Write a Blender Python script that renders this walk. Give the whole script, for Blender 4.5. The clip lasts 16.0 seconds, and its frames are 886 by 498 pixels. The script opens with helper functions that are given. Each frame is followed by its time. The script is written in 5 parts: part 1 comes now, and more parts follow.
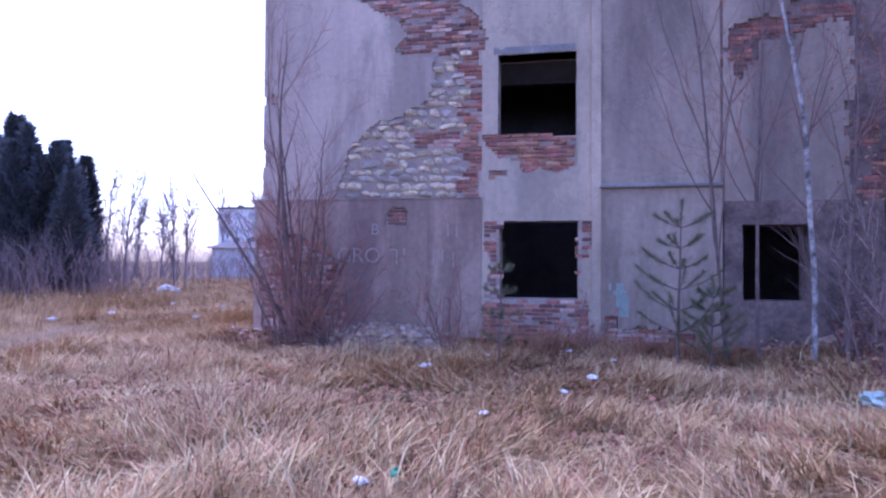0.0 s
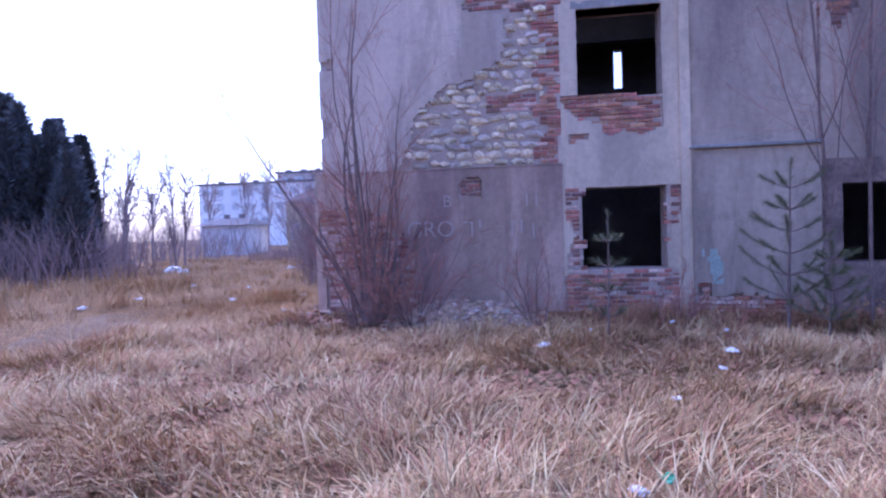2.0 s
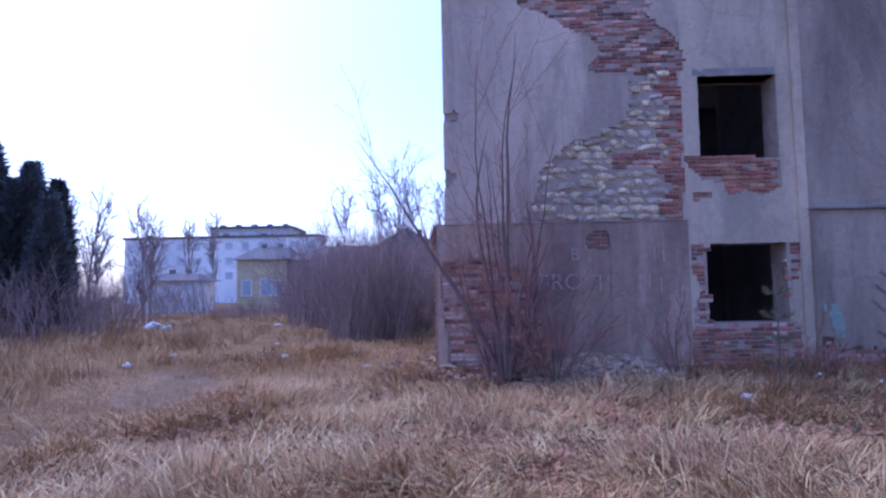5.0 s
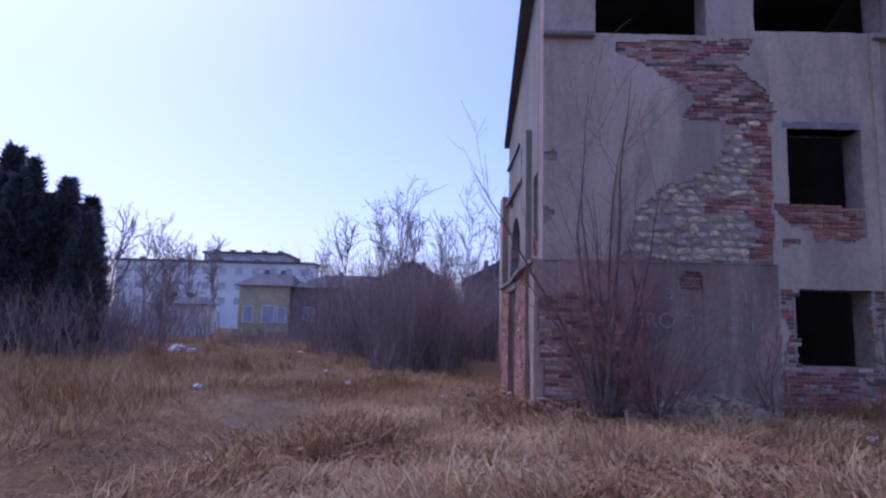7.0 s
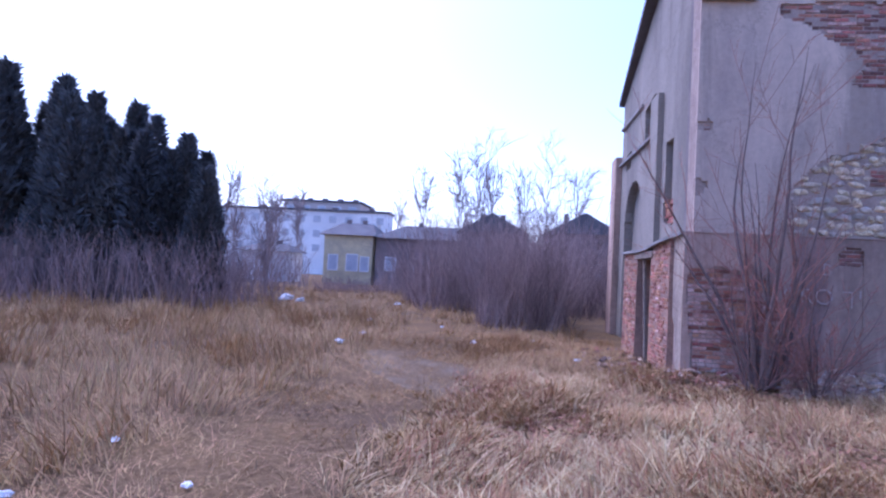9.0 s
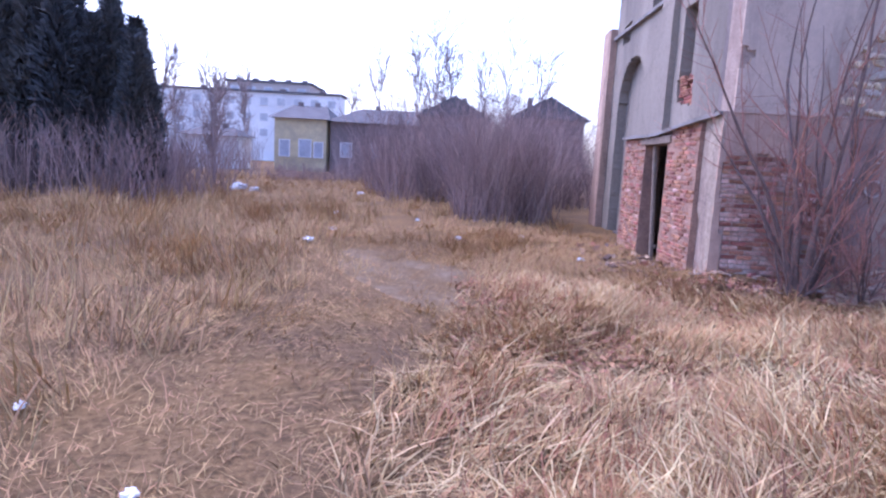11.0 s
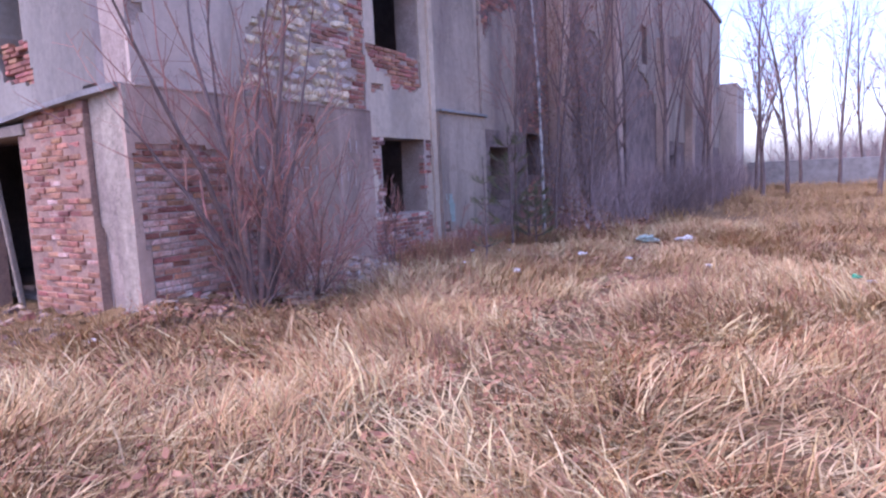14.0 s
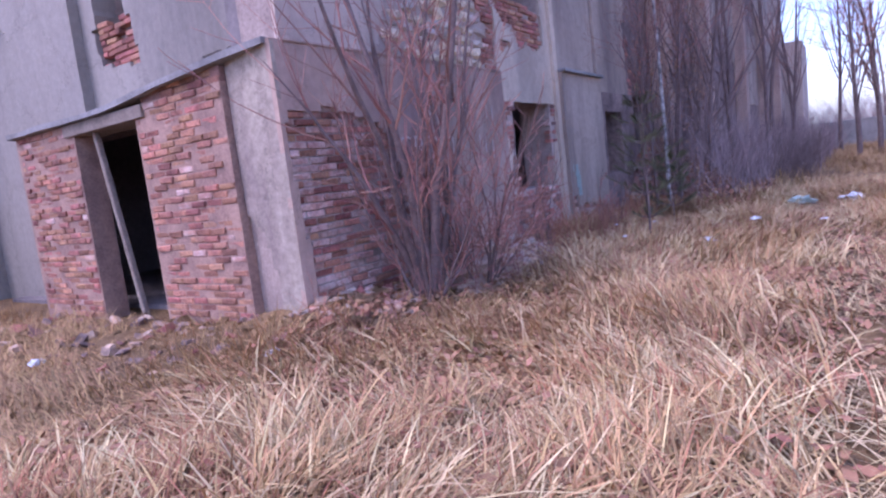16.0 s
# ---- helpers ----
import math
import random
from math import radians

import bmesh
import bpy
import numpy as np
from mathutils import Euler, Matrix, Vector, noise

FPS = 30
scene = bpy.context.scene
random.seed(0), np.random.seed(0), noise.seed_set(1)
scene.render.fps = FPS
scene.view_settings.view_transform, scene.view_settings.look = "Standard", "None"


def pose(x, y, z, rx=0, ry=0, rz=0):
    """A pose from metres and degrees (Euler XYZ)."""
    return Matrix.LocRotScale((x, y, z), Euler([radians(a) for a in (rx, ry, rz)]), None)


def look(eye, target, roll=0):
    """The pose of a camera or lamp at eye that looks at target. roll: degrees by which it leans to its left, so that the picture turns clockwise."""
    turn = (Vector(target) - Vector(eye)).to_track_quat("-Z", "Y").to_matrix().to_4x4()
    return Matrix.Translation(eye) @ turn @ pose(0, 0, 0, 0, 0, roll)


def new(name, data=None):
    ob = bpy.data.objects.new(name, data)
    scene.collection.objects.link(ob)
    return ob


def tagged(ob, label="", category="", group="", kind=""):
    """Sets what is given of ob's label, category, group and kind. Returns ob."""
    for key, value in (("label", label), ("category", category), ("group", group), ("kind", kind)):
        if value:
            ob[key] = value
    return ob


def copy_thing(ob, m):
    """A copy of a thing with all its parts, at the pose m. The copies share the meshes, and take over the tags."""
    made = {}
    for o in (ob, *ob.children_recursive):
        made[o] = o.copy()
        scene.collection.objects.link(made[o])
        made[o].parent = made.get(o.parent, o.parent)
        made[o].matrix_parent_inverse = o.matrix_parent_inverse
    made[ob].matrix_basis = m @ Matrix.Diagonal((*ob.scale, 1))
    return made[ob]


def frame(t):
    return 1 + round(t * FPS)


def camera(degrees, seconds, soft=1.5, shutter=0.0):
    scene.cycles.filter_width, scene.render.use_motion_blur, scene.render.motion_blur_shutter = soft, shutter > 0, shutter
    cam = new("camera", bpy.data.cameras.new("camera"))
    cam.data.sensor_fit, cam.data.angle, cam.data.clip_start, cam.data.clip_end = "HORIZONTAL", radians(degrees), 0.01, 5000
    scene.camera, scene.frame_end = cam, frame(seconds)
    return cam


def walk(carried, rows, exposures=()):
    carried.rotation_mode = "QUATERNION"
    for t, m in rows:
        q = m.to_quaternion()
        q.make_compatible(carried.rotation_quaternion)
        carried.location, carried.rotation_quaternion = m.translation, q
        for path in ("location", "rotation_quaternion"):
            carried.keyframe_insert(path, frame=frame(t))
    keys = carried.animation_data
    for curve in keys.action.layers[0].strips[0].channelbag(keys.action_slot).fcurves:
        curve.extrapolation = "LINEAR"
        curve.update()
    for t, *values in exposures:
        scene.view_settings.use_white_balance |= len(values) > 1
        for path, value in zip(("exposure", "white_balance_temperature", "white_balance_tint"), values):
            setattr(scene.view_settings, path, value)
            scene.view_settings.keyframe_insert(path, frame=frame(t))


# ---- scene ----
# ---- camera and walk ----
cam = camera(71.45, 16.0, soft=2.3, shutter=0.0)
PATH = [
    (0, (5.800, -11.079, 1.538), (5.426, -9.115, 1.582), 0.33),
    (0.5, (5.314, -11.017, 1.530), (4.934, -9.053, 1.535), -0.46),
    (1, (4.953, -10.896, 1.508), (4.556, -8.942, 1.672), 2.13),
    (1.5, (4.438, -10.905, 1.523), (4.162, -8.927, 1.618), 0.53),
    (2, (3.971, -10.775, 1.617), (3.664, -8.800, 1.561), -1.78),
    (2.5, (3.461, -10.973, 1.529), (3.352, -8.977, 1.552), -1.12),
    (3, (2.727, -10.727, 1.514), (2.703, -8.728, 1.558), -2.51),
    (3.5, (2.061, -10.633, 1.604), (2.010, -8.634, 1.559), -2.68),
    (4, (1.412, -10.849, 1.618), (1.365, -8.850, 1.669), 0.25),
    (4.5, (0.855, -11.060, 1.550), (0.801, -9.068, 1.721), 0.29),
    (5, (0.357, -10.937, 1.549), (0.306, -8.942, 1.684), -1.02),
    (5.2, (0.271, -10.914, 1.529), (0.202, -8.922, 1.704), -0.74),
    (7.3, (-1.863, -11.321, 1.478), (-1.861, -9.336, 1.725), 1.51),
    (7.5, (-1.939, -11.439, 1.592), (-1.889, -9.442, 1.687), -1.21),
    (8, (-2.483, -11.344, 1.646), (-2.456, -9.353, 1.837), 1.69),
    (8.5, (-2.846, -11.296, 1.715), (-2.684, -9.304, 1.795), 3.45),
    (9, (-3.217, -11.534, 1.770), (-3.423, -9.546, 1.843), 2.95),
    (9.2, (-3.297, -11.475, 1.798), (-3.666, -9.511, 1.865), 2.78),
    (11.3, (-4.114, -9.414, 1.718), (-3.954, -7.442, 1.422), 3.85),
    (11.5, (-4.129, -9.192, 1.652), (-3.741, -7.245, 1.406), 6.80),
    (12, (-4.009, -8.439, 1.549), (-3.371, -6.551, 1.382), 7.61),
    (12.5, (-3.770, -7.888, 1.435), (-2.534, -6.330, 1.219), 4.55),
    (13, (-3.938, -7.493, 1.526), (-2.377, -6.306, 1.137), -1.26),
    (13.5, (-3.889, -7.167, 1.595), (-2.300, -5.962, 1.445), -5.21),
    (14, (-4.130, -6.624, 1.505), (-2.439, -5.581, 1.280), -2.62),
    (14.5, (-4.203, -6.169, 1.565), (-2.515, -5.140, 1.267), -7.08),
    (15, (-4.011, -5.524, 1.461), (-2.421, -4.345, 1.174), -6.07),
    (15.5, (-4.128, -5.139, 1.476), (-2.424, -4.143, 1.152), -4.39),
    (16, (-4.026, -4.433, 1.314), (-2.393, -3.304, 1.073), -6.73),
]

walk(cam, [(t, look(e, g, r)) for t, e, g, r in PATH],
     exposures=[(0.0, 1.58, 4850, 44), (0.5, 1.36, 4850, 44), (1.0, 1.42, 4800, 41), (1.5, 1.49, 4800, 42), (3.5, 1.62, 4700, 43), (4.5, 1.54, 4700, 39), (5.0, 1.0, 4700, 37), (7.4, 0.26, 5050, 43), (8.0, 0.79, 4850, 39), (8.5, 0.96, 4850, 39), (9.2, 1.31, 4900, 37), (12.0, 1.68, 5470, 38), (13.0, 1.73, 5520, 41), (16.0, 1.54, 5220, 43)])

# ---- world and sun ----
world = bpy.data.worlds.new("sky")
scene.world = world
world.use_nodes = True
wn = world.node_tree.nodes
sky = wn.new("ShaderNodeTexSky")
sky.sky_type = "NISHITA"
sky.sun_disc = False
sky.sun_elevation = radians(58)
sky.sun_rotation = radians(-50)
sky.air_density, sky.dust_density, sky.ozone_density = 1.0, 2.4, 1.0
wn["Background"].inputs["Strength"].default_value = 0.15
world.node_tree.links.new(sky.outputs[0], wn["Background"].inputs["Color"])
sun = new("sun", bpy.data.lights.new("sun", "SUN"))
sun.data.energy, sun.data.angle, sun.data.color = 0.4, radians(25), (1.0, 0.95, 0.88)
sun.matrix_world = look((-26, 15, 40), (0, 0, 0))

# ---- materials ----
def mat(name, base, rough=0.9, var=0.25, scale=2.0, fine=25.0, bump=0.3, alt=None, alt_amt=0.5, per_object=0.0, per_island=0.0, metal=0.0, streak=False, dist=0.02, spec=0.2, blot=0.0):
    """A procedural surface: a base colour, large stains towards alt, fine grain, bump, and change from piece to piece."""
    m = bpy.data.materials.new(name)
    m.use_nodes = True
    nt = m.node_tree
    n, l = nt.nodes, nt.links
    b = n["Principled BSDF"]
    b.inputs["Roughness"].default_value = rough
    b.inputs["Metallic"].default_value = metal
    b.inputs["Specular IOR Level"].default_value = spec
    geo = n.new("ShaderNodeNewGeometry")
    mp = n.new("ShaderNodeMapping")
    if streak:
        mp.inputs["Scale"].default_value = (1.0, 1.0, 0.22)
    l.new(geo.outputs["Position"], mp.inputs["Vector"])
    big = n.new("ShaderNodeTexNoise")
    big.inputs["Scale"].default_value, big.inputs["Detail"].default_value, big.inputs["Roughness"].default_value = scale, 7, 0.62
    l.new(mp.outputs[0], big.inputs["Vector"])
    small = n.new("ShaderNodeTexNoise")
    small.inputs["Scale"].default_value, small.inputs["Detail"].default_value, small.inputs["Roughness"].default_value = fine, 6, 0.7
    l.new(geo.outputs["Position"], small.inputs["Vector"])
    ramp = n.new("ShaderNodeMapRange")
    ramp.inputs[1].default_value, ramp.inputs[2].default_value = 0.38, 0.66
    l.new(big.outputs[0], ramp.inputs[0])
    amt = n.new("ShaderNodeMath")
    amt.operation = "MULTIPLY"
    amt.inputs[1].default_value = alt_amt
    l.new(ramp.outputs[0], amt.inputs[0])
    mix = n.new("ShaderNodeMixRGB")
    mix.inputs[1].default_value = (*base, 1)
    mix.inputs[2].default_value = (*(alt or tuple(c * 0.55 for c in base)), 1)
    l.new(amt.outputs[0], mix.inputs[0])
    colour = mix.outputs[0]
    if blot:
        wet = n.new("ShaderNodeTexNoise")
        wet.inputs["Scale"].default_value, wet.inputs["Detail"].default_value, wet.inputs["Roughness"].default_value, wet.inputs["Distortion"].default_value = 0.55, 9, 0.68, 0.6
        l.new(mp.outputs[0], wet.inputs["Vector"])
        cut = n.new("ShaderNodeMapRange")
        cut.inputs[1].default_value, cut.inputs[2].default_value, cut.inputs[4].default_value = 0.53, 0.60, blot
        l.new(wet.outputs[0], cut.inputs[0])
        crack = n.new("ShaderNodeTexVoronoi")
        crack.feature = "DISTANCE_TO_EDGE"
        crack.inputs["Scale"].default_value = 0.9
        bend = n.new("ShaderNodeMixRGB")
        bend.inputs[0].default_value = 0.35
        l.new(geo.outputs["Position"], bend.inputs[1])
        l.new(small.outputs["Color"], bend.inputs[2])
        l.new(bend.outputs[0], crack.inputs["Vector"])
        thin = n.new("ShaderNodeMapRange")
        thin.inputs[1].default_value, thin.inputs[2].default_value, thin.inputs[3].default_value, thin.inputs[4].default_value = 0.0, 0.012, 0.55, 0.0
        l.new(crack.outputs["Distance"], thin.inputs[0])
        top = n.new("ShaderNodeMath")
        top.operation = "MAXIMUM"
        l.new(cut.outputs[0], top.inputs[0])
        l.new(thin.outputs[0], top.inputs[1])
        stain = n.new("ShaderNodeMixRGB")
        stain.inputs[2].default_value = (*[c * 0.42 for c in base], 1)
        l.new(top.outputs[0], stain.inputs[0])
        l.new(colour, stain.inputs[1])
        colour = stain.outputs[0]
    hsv = n.new("ShaderNodeHueSaturation")
    l.new(colour, hsv.inputs["Color"])
    val = n.new("ShaderNodeMapRange")
    val.inputs[1].default_value, val.inputs[2].default_value = 0.3, 0.7
    val.inputs[3].default_value, val.inputs[4].default_value = 1 - var, 1 + var
    l.new(small.outputs[0], val.inputs[0])
    last = val.outputs[0]
    for amount, node, out in ((per_object, "ShaderNodeObjectInfo", "Random"), (per_island, "ShaderNodeNewGeometry", "Random Per Island")):
        if amount:
            src = n.new(node)
            r = n.new("ShaderNodeMapRange")
            r.inputs[3].default_value, r.inputs[4].default_value = 1 - amount, 1 + amount
            l.new(src.outputs[out], r.inputs[0])
            mul = n.new("ShaderNodeMath")
            mul.operation = "MULTIPLY"
            l.new(last, mul.inputs[0])
            l.new(r.outputs[0], mul.inputs[1])
            last = mul.outputs[0]
            hue = n.new("ShaderNodeMapRange")
            hue.inputs[3].default_value, hue.inputs[4].default_value = 0.5 - 0.03 * amount, 0.5 + 0.05 * amount
            sep = n.new("ShaderNodeMath")
            sep.operation = "FRACT"
            by = n.new("ShaderNodeMath")
            by.operation = "MULTIPLY"
            by.inputs[1].default_value = 7.31
            l.new(src.outputs[out], by.inputs[0])
            l.new(by.outputs[0], sep.inputs[0])
            l.new(sep.outputs[0], hue.inputs[0])
            l.new(hue.outputs[0], hsv.inputs["Hue"])
    l.new(last, hsv.inputs["Value"])
    l.new(hsv.outputs[0], b.inputs["Base Color"])
    if bump:
        bp = n.new("ShaderNodeBump")
        bp.inputs["Strength"].default_value, bp.inputs["Distance"].default_value = bump, dist
        l.new(small.outputs[0], bp.inputs["Height"])
        l.new(bp.outputs[0], b.inputs["Normal"])
    return m


PLASTER = mat("grey_plaster", (0.64, 0.505, 0.395), 0.95, 0.11, 0.55, 9, 0.35, (0.35, 0.275, 0.23), 0.95, streak=True, blot=0.5)
PLASTER_WARM = mat("beige_plaster", (0.63, 0.50, 0.365), 0.95, 0.11, 0.6, 9, 0.35, (0.35, 0.285, 0.23), 0.9, streak=True, blot=0.35)
PLASTER_DAMP = mat("damp_base_plaster", (0.56, 0.40, 0.30), 0.9, 0.16, 0.75, 9, 0.45, (0.25, 0.165, 0.14), 1.0, streak=True, blot=0.65)
# Plaster darkened for the west wall, to offset the light falling there.
PLASTER_SIDE = mat("side_plaster_toned_for_light", (0.33, 0.29, 0.24), 0.95, 0.12, 0.6, 12, 0.35, (0.22, 0.195, 0.17), 0.9, streak=True, blot=0.35)
PLASTER_RIGHT = mat("light_stained_plaster", (0.44, 0.345, 0.265), 0.95, 0.13, 0.9, 9, 0.4, (0.21, 0.16, 0.135), 0.95, streak=True, blot=0.6)
# Strip colour lowered as well, since light falls strongly on this west face.
PLASTER_STRIP = mat("pale_streaked_pilaster", (0.43, 0.355, 0.27), 0.95, 0.28, 2.4, 14, 0.7, (0.28, 0.22, 0.185), 1.0, streak=True, blot=0.6)
MORTAR = mat("old_mortar", (0.42, 0.33, 0.27), 1.0, 0.25, 3, 30, 0.6, (0.27, 0.2, 0.17), 0.7)
MORTAR_RED = mat("brick_dust_mortar", (0.42, 0.27, 0.20), 1.0, 0.25, 4, 30, 0.7, (0.22, 0.14, 0.115), 0.8)
BRICK = mat("red_brick", (0.46, 0.19, 0.14), 0.95, 0.32, 3.5, 30, 0.9, (0.25, 0.115, 0.095), 0.95, per_object=0.36)
BRICK_ORANGE = mat("orange_brick", (0.47, 0.235, 0.145), 0.95, 0.32, 3.5, 30, 0.9, (0.27, 0.13, 0.10), 0.95, per_object=0.34)
BRICK_LIMED = mat("limewashed_brick", (0.64, 0.475, 0.40), 0.95, 0.3, 4.5, 26, 0.9, (0.44, 0.21, 0.155), 1.0, per_object=0.2)
# Darker brick tone, mixed in among the red ones.
BRICK_DARK = mat("dark_brick", (0.28, 0.145, 0.12), 0.95, 0.25, 5, 45, 0.5, (0.13, 0.08, 0.07), 0.8, per_object=0.3)
STONE = mat("cream_limestone", (0.72, 0.59, 0.41), 0.95, 0.3, 6, 26, 0.9, (0.46, 0.36, 0.26), 0.9, per_object=0.26)
STONE_GREY = mat("grey_fieldstone", (0.50, 0.41, 0.33), 0.95, 0.22, 4, 22, 0.7, (0.37, 0.31, 0.28), 0.8, per_object=0.25)
# Rooms' shade goes into this dark base; also serves the stained wall end.
INSIDE = mat("shade_and_stain_dark_wall", (0.24, 0.205, 0.19), 1.0, 0.2, 1, 12, 0.3, (0.14, 0.12, 0.115), 0.8)
# Dark masonry, mottled towards a still darker tone.
MASONRY_DARK = mat("dark_mottled_masonry", (0.30, 0.215, 0.18), 1.0, 0.35, 1.6, 12, 0.9, (0.13, 0.095, 0.085), 0.95)
CONCRETE = mat("weathered_concrete", (0.32, 0.30, 0.28), 0.95, 0.2, 2, 25, 0.5, (0.18, 0.17, 0.16), 0.8)
SOIL = mat("trodden_soil_and_straw", (0.235, 0.15, 0.072), 1.0, 0.45, 0.6, 14, 1.0, (0.14, 0.095, 0.06), 0.9, dist=0.05, spec=0.05)
MUD = mat("wet_mud", (0.15, 0.098, 0.05), 0.95, 0.35, 1.5, 12, 0.9, (0.22, 0.17, 0.12), 0.8, spec=0.05)
GRASS = mat("dry_grass", (0.46, 0.285, 0.135), 0.8, 0.1, 0.5, 6, 0, (0.32, 0.195, 0.098), 0.9, per_island=0.42)
GRASS_PALE = mat("pale_straw", (0.61, 0.475, 0.255), 0.8, 0.1, 0.5, 6, 0, (0.46, 0.31, 0.165), 0.8, per_island=0.35)
GRASS_RUST = mat("rusty_dead_stalks", (0.38, 0.165, 0.085), 0.8, 0.1, 0.5, 6, 0, (0.28, 0.14, 0.10), 0.8, per_island=0.4)
BARK = mat("grey_brown_bark", (0.22, 0.155, 0.135), 0.9, 0.3, 6, 40, 0.5, (0.09, 0.065, 0.06), 0.7)
TWIG = mat("reddish_twigs", (0.36, 0.175, 0.135), 0.9, 0.2, 3, 20, 0, (0.24, 0.125, 0.105), 0.7, per_island=0.3)
# Twig tone lifted for the haze over the brush farther off.
THICKET = mat("mixed_thicket_twigs", (0.33, 0.235, 0.21), 0.9, 0.2, 0.4, 6, 0, (0.22, 0.16, 0.155), 0.9, per_island=0.45)
# Paler twig copy: distance haze and light on far crowns are in it.
TWIG_HAZE = mat("haze_paled_far_twigs", (0.34, 0.27, 0.255), 0.9, 0.2, 3, 20, 0, (0.25, 0.19, 0.185), 0.7, per_island=0.3)
BIRCH = mat("birch_bark", (0.50, 0.46, 0.42), 0.8, 0.3, 7, 30, 0.3, (0.10, 0.085, 0.08), 1.0)
NEEDLE = mat("pine_needles", (0.15, 0.145, 0.07), 0.8, 0.2, 3, 20, 0, (0.10, 0.10, 0.05), 0.6, per_island=0.4)
# Foliage raised above its own dark tone, to carry the bluish haze.
CONIFER = mat("haze_lifted_conifer_foliage", (0.115, 0.12, 0.12), 0.9, 0.2, 1, 8, 0, (0.08, 0.085, 0.088), 0.6, per_island=0.45)
LEAF = mat("withered_leaves", (0.28, 0.13, 0.08), 0.85, 0.2, 3, 20, 0, (0.36, 0.22, 0.12), 0.7, per_island=0.4)
ROOF = mat("grey_roof_felt", (0.15, 0.145, 0.15), 0.8, 0.15, 1, 10, 0.3, (0.10, 0.095, 0.10), 0.7)
YELLOW = mat("faded_yellow_render", (0.70, 0.58, 0.34), 0.95, 0.12, 0.8, 8, 0.2, (0.42, 0.34, 0.24), 0.7)
SHED = mat("dull_brown_render", (0.25, 0.20, 0.185), 0.95, 0.15, 0.6, 8, 0.2, (0.17, 0.13, 0.125), 0.7)
# Near-white base makes up for shade and haze on the far buildings.
FLATS = mat("haze_whitened_panel_flats", (0.88, 0.87, 0.85), 0.9, 0.05, 0.1, 2, 0.1, (0.5, 0.5, 0.52), 0.6)
FLATS_TAN = mat("tan_upper_storey", (0.55, 0.46, 0.40), 0.9, 0.05, 0.1, 2, 0.1, (0.47, 0.4, 0.37), 0.6)
# Pane colour is pale to paint in sky reflection and haze.
GLASS_FAR = mat("sky_paled_far_glass", (0.55, 0.56, 0.60), 0.15, 0.1, 1, 5, 0, spec=0.6)
WHITE = mat("white_plastic", (0.78, 0.80, 0.82), 0.45, 0.1, 6, 30, 0.2, (0.6, 0.62, 0.64), 0.5, spec=0.5)
TEAL = mat("teal_plastic", (0.42, 0.50, 0.45), 0.4, 0.1, 6, 30, 0.2, (0.24, 0.42, 0.38), 0.5, spec=0.5)
GREEN_GLASS = mat("green_plastic", (0.05, 0.32, 0.16), 0.25, 0.1, 6, 30, 0.2, spec=0.6)
CHALK = mat("chalk_paint", (0.46, 0.37, 0.32), 1.0, 0.35, 9, 60, 0.2, (0.40, 0.34, 0.31), 1.0)
TEAL_PAINT = mat("turquoise_spray_paint", (0.27, 0.34, 0.285), 0.9, 0.3, 5, 30, 0.1, (0.40, 0.40, 0.36), 0.9)
WOOD = mat("grey_weathered_wood", (0.30, 0.24, 0.19), 0.9, 0.25, 5, 30, 0.4, (0.18, 0.14, 0.11), 0.7)
FENCE = mat("dark_fence_boards", (0.13, 0.10, 0.09), 0.9, 0.2, 3, 20, 0.3, (0.08, 0.06, 0.06), 0.7, per_object=0.3)


# ---- mesh helpers ----
def link_mesh(name, me, material, parent=None, label=""):
    for m in (material if isinstance(material, (list, tuple)) else [material]):
        me.materials.append(m)
    ob = new(name, me)
    if parent:
        ob.parent = parent
    if label:
        tagged(ob, label)
    return ob


def part(name, bm, material, parent=None, label="", smooth=False):
    me = bpy.data.meshes.new(name)
    bm.normal_update()
    bm.to_mesh(me)
    bm.free()
    if smooth:
        me.polygons.foreach_set("use_smooth", [True] * len(me.polygons))
    return link_mesh(name, me, material, parent, label)


def empty(name, x=0, y=0, z=0, rz=0):
    ob = new(name)
    ob.matrix_basis = pose(x, y, z, 0, 0, rz)
    return ob


def pydata(name, verts, faces, material, parent=None, label="", smooth=False):
    me = bpy.data.meshes.new(name)
    me.from_pydata(verts, [], faces)
    if smooth:
        me.polygons.foreach_set("use_smooth", [True] * len(me.polygons))
    me.update()
    return link_mesh(name, me, material, parent, label)


def box(bm, x0, y0, z0, x1, y1, z1, bevel=0.0, jitter=0.0, rnd=random):
    vs = [bm.verts.new((x, y, z)) for x in (x0, x1) for y in (y0, y1) for z in (z0, z1)]
    fs = [bm.faces.new([vs[i] for i in q]) for q in ((0, 1, 3, 2), (4, 6, 7, 5), (0, 4, 5, 1), (2, 3, 7, 6), (0, 2, 6, 4), (1, 5, 7, 3))]
    if jitter:
        for v in vs:
            v.co += Vector([rnd.uniform(-jitter, jitter) for _ in range(3)])
    if bevel:
        es = list({e for f in fs for e in f.edges})
        bmesh.ops.bevel(bm, geom=es, offset=bevel, segments=1, affect="EDGES")
    return vs


FRONT = lambda u, v, d: (u, -d, v)          # u east, v up, d out of the wall (towards -y)
SIDE = lambda u, v, d: (-d, u, v)           # u north, v up, d out of the wall (towards -x)


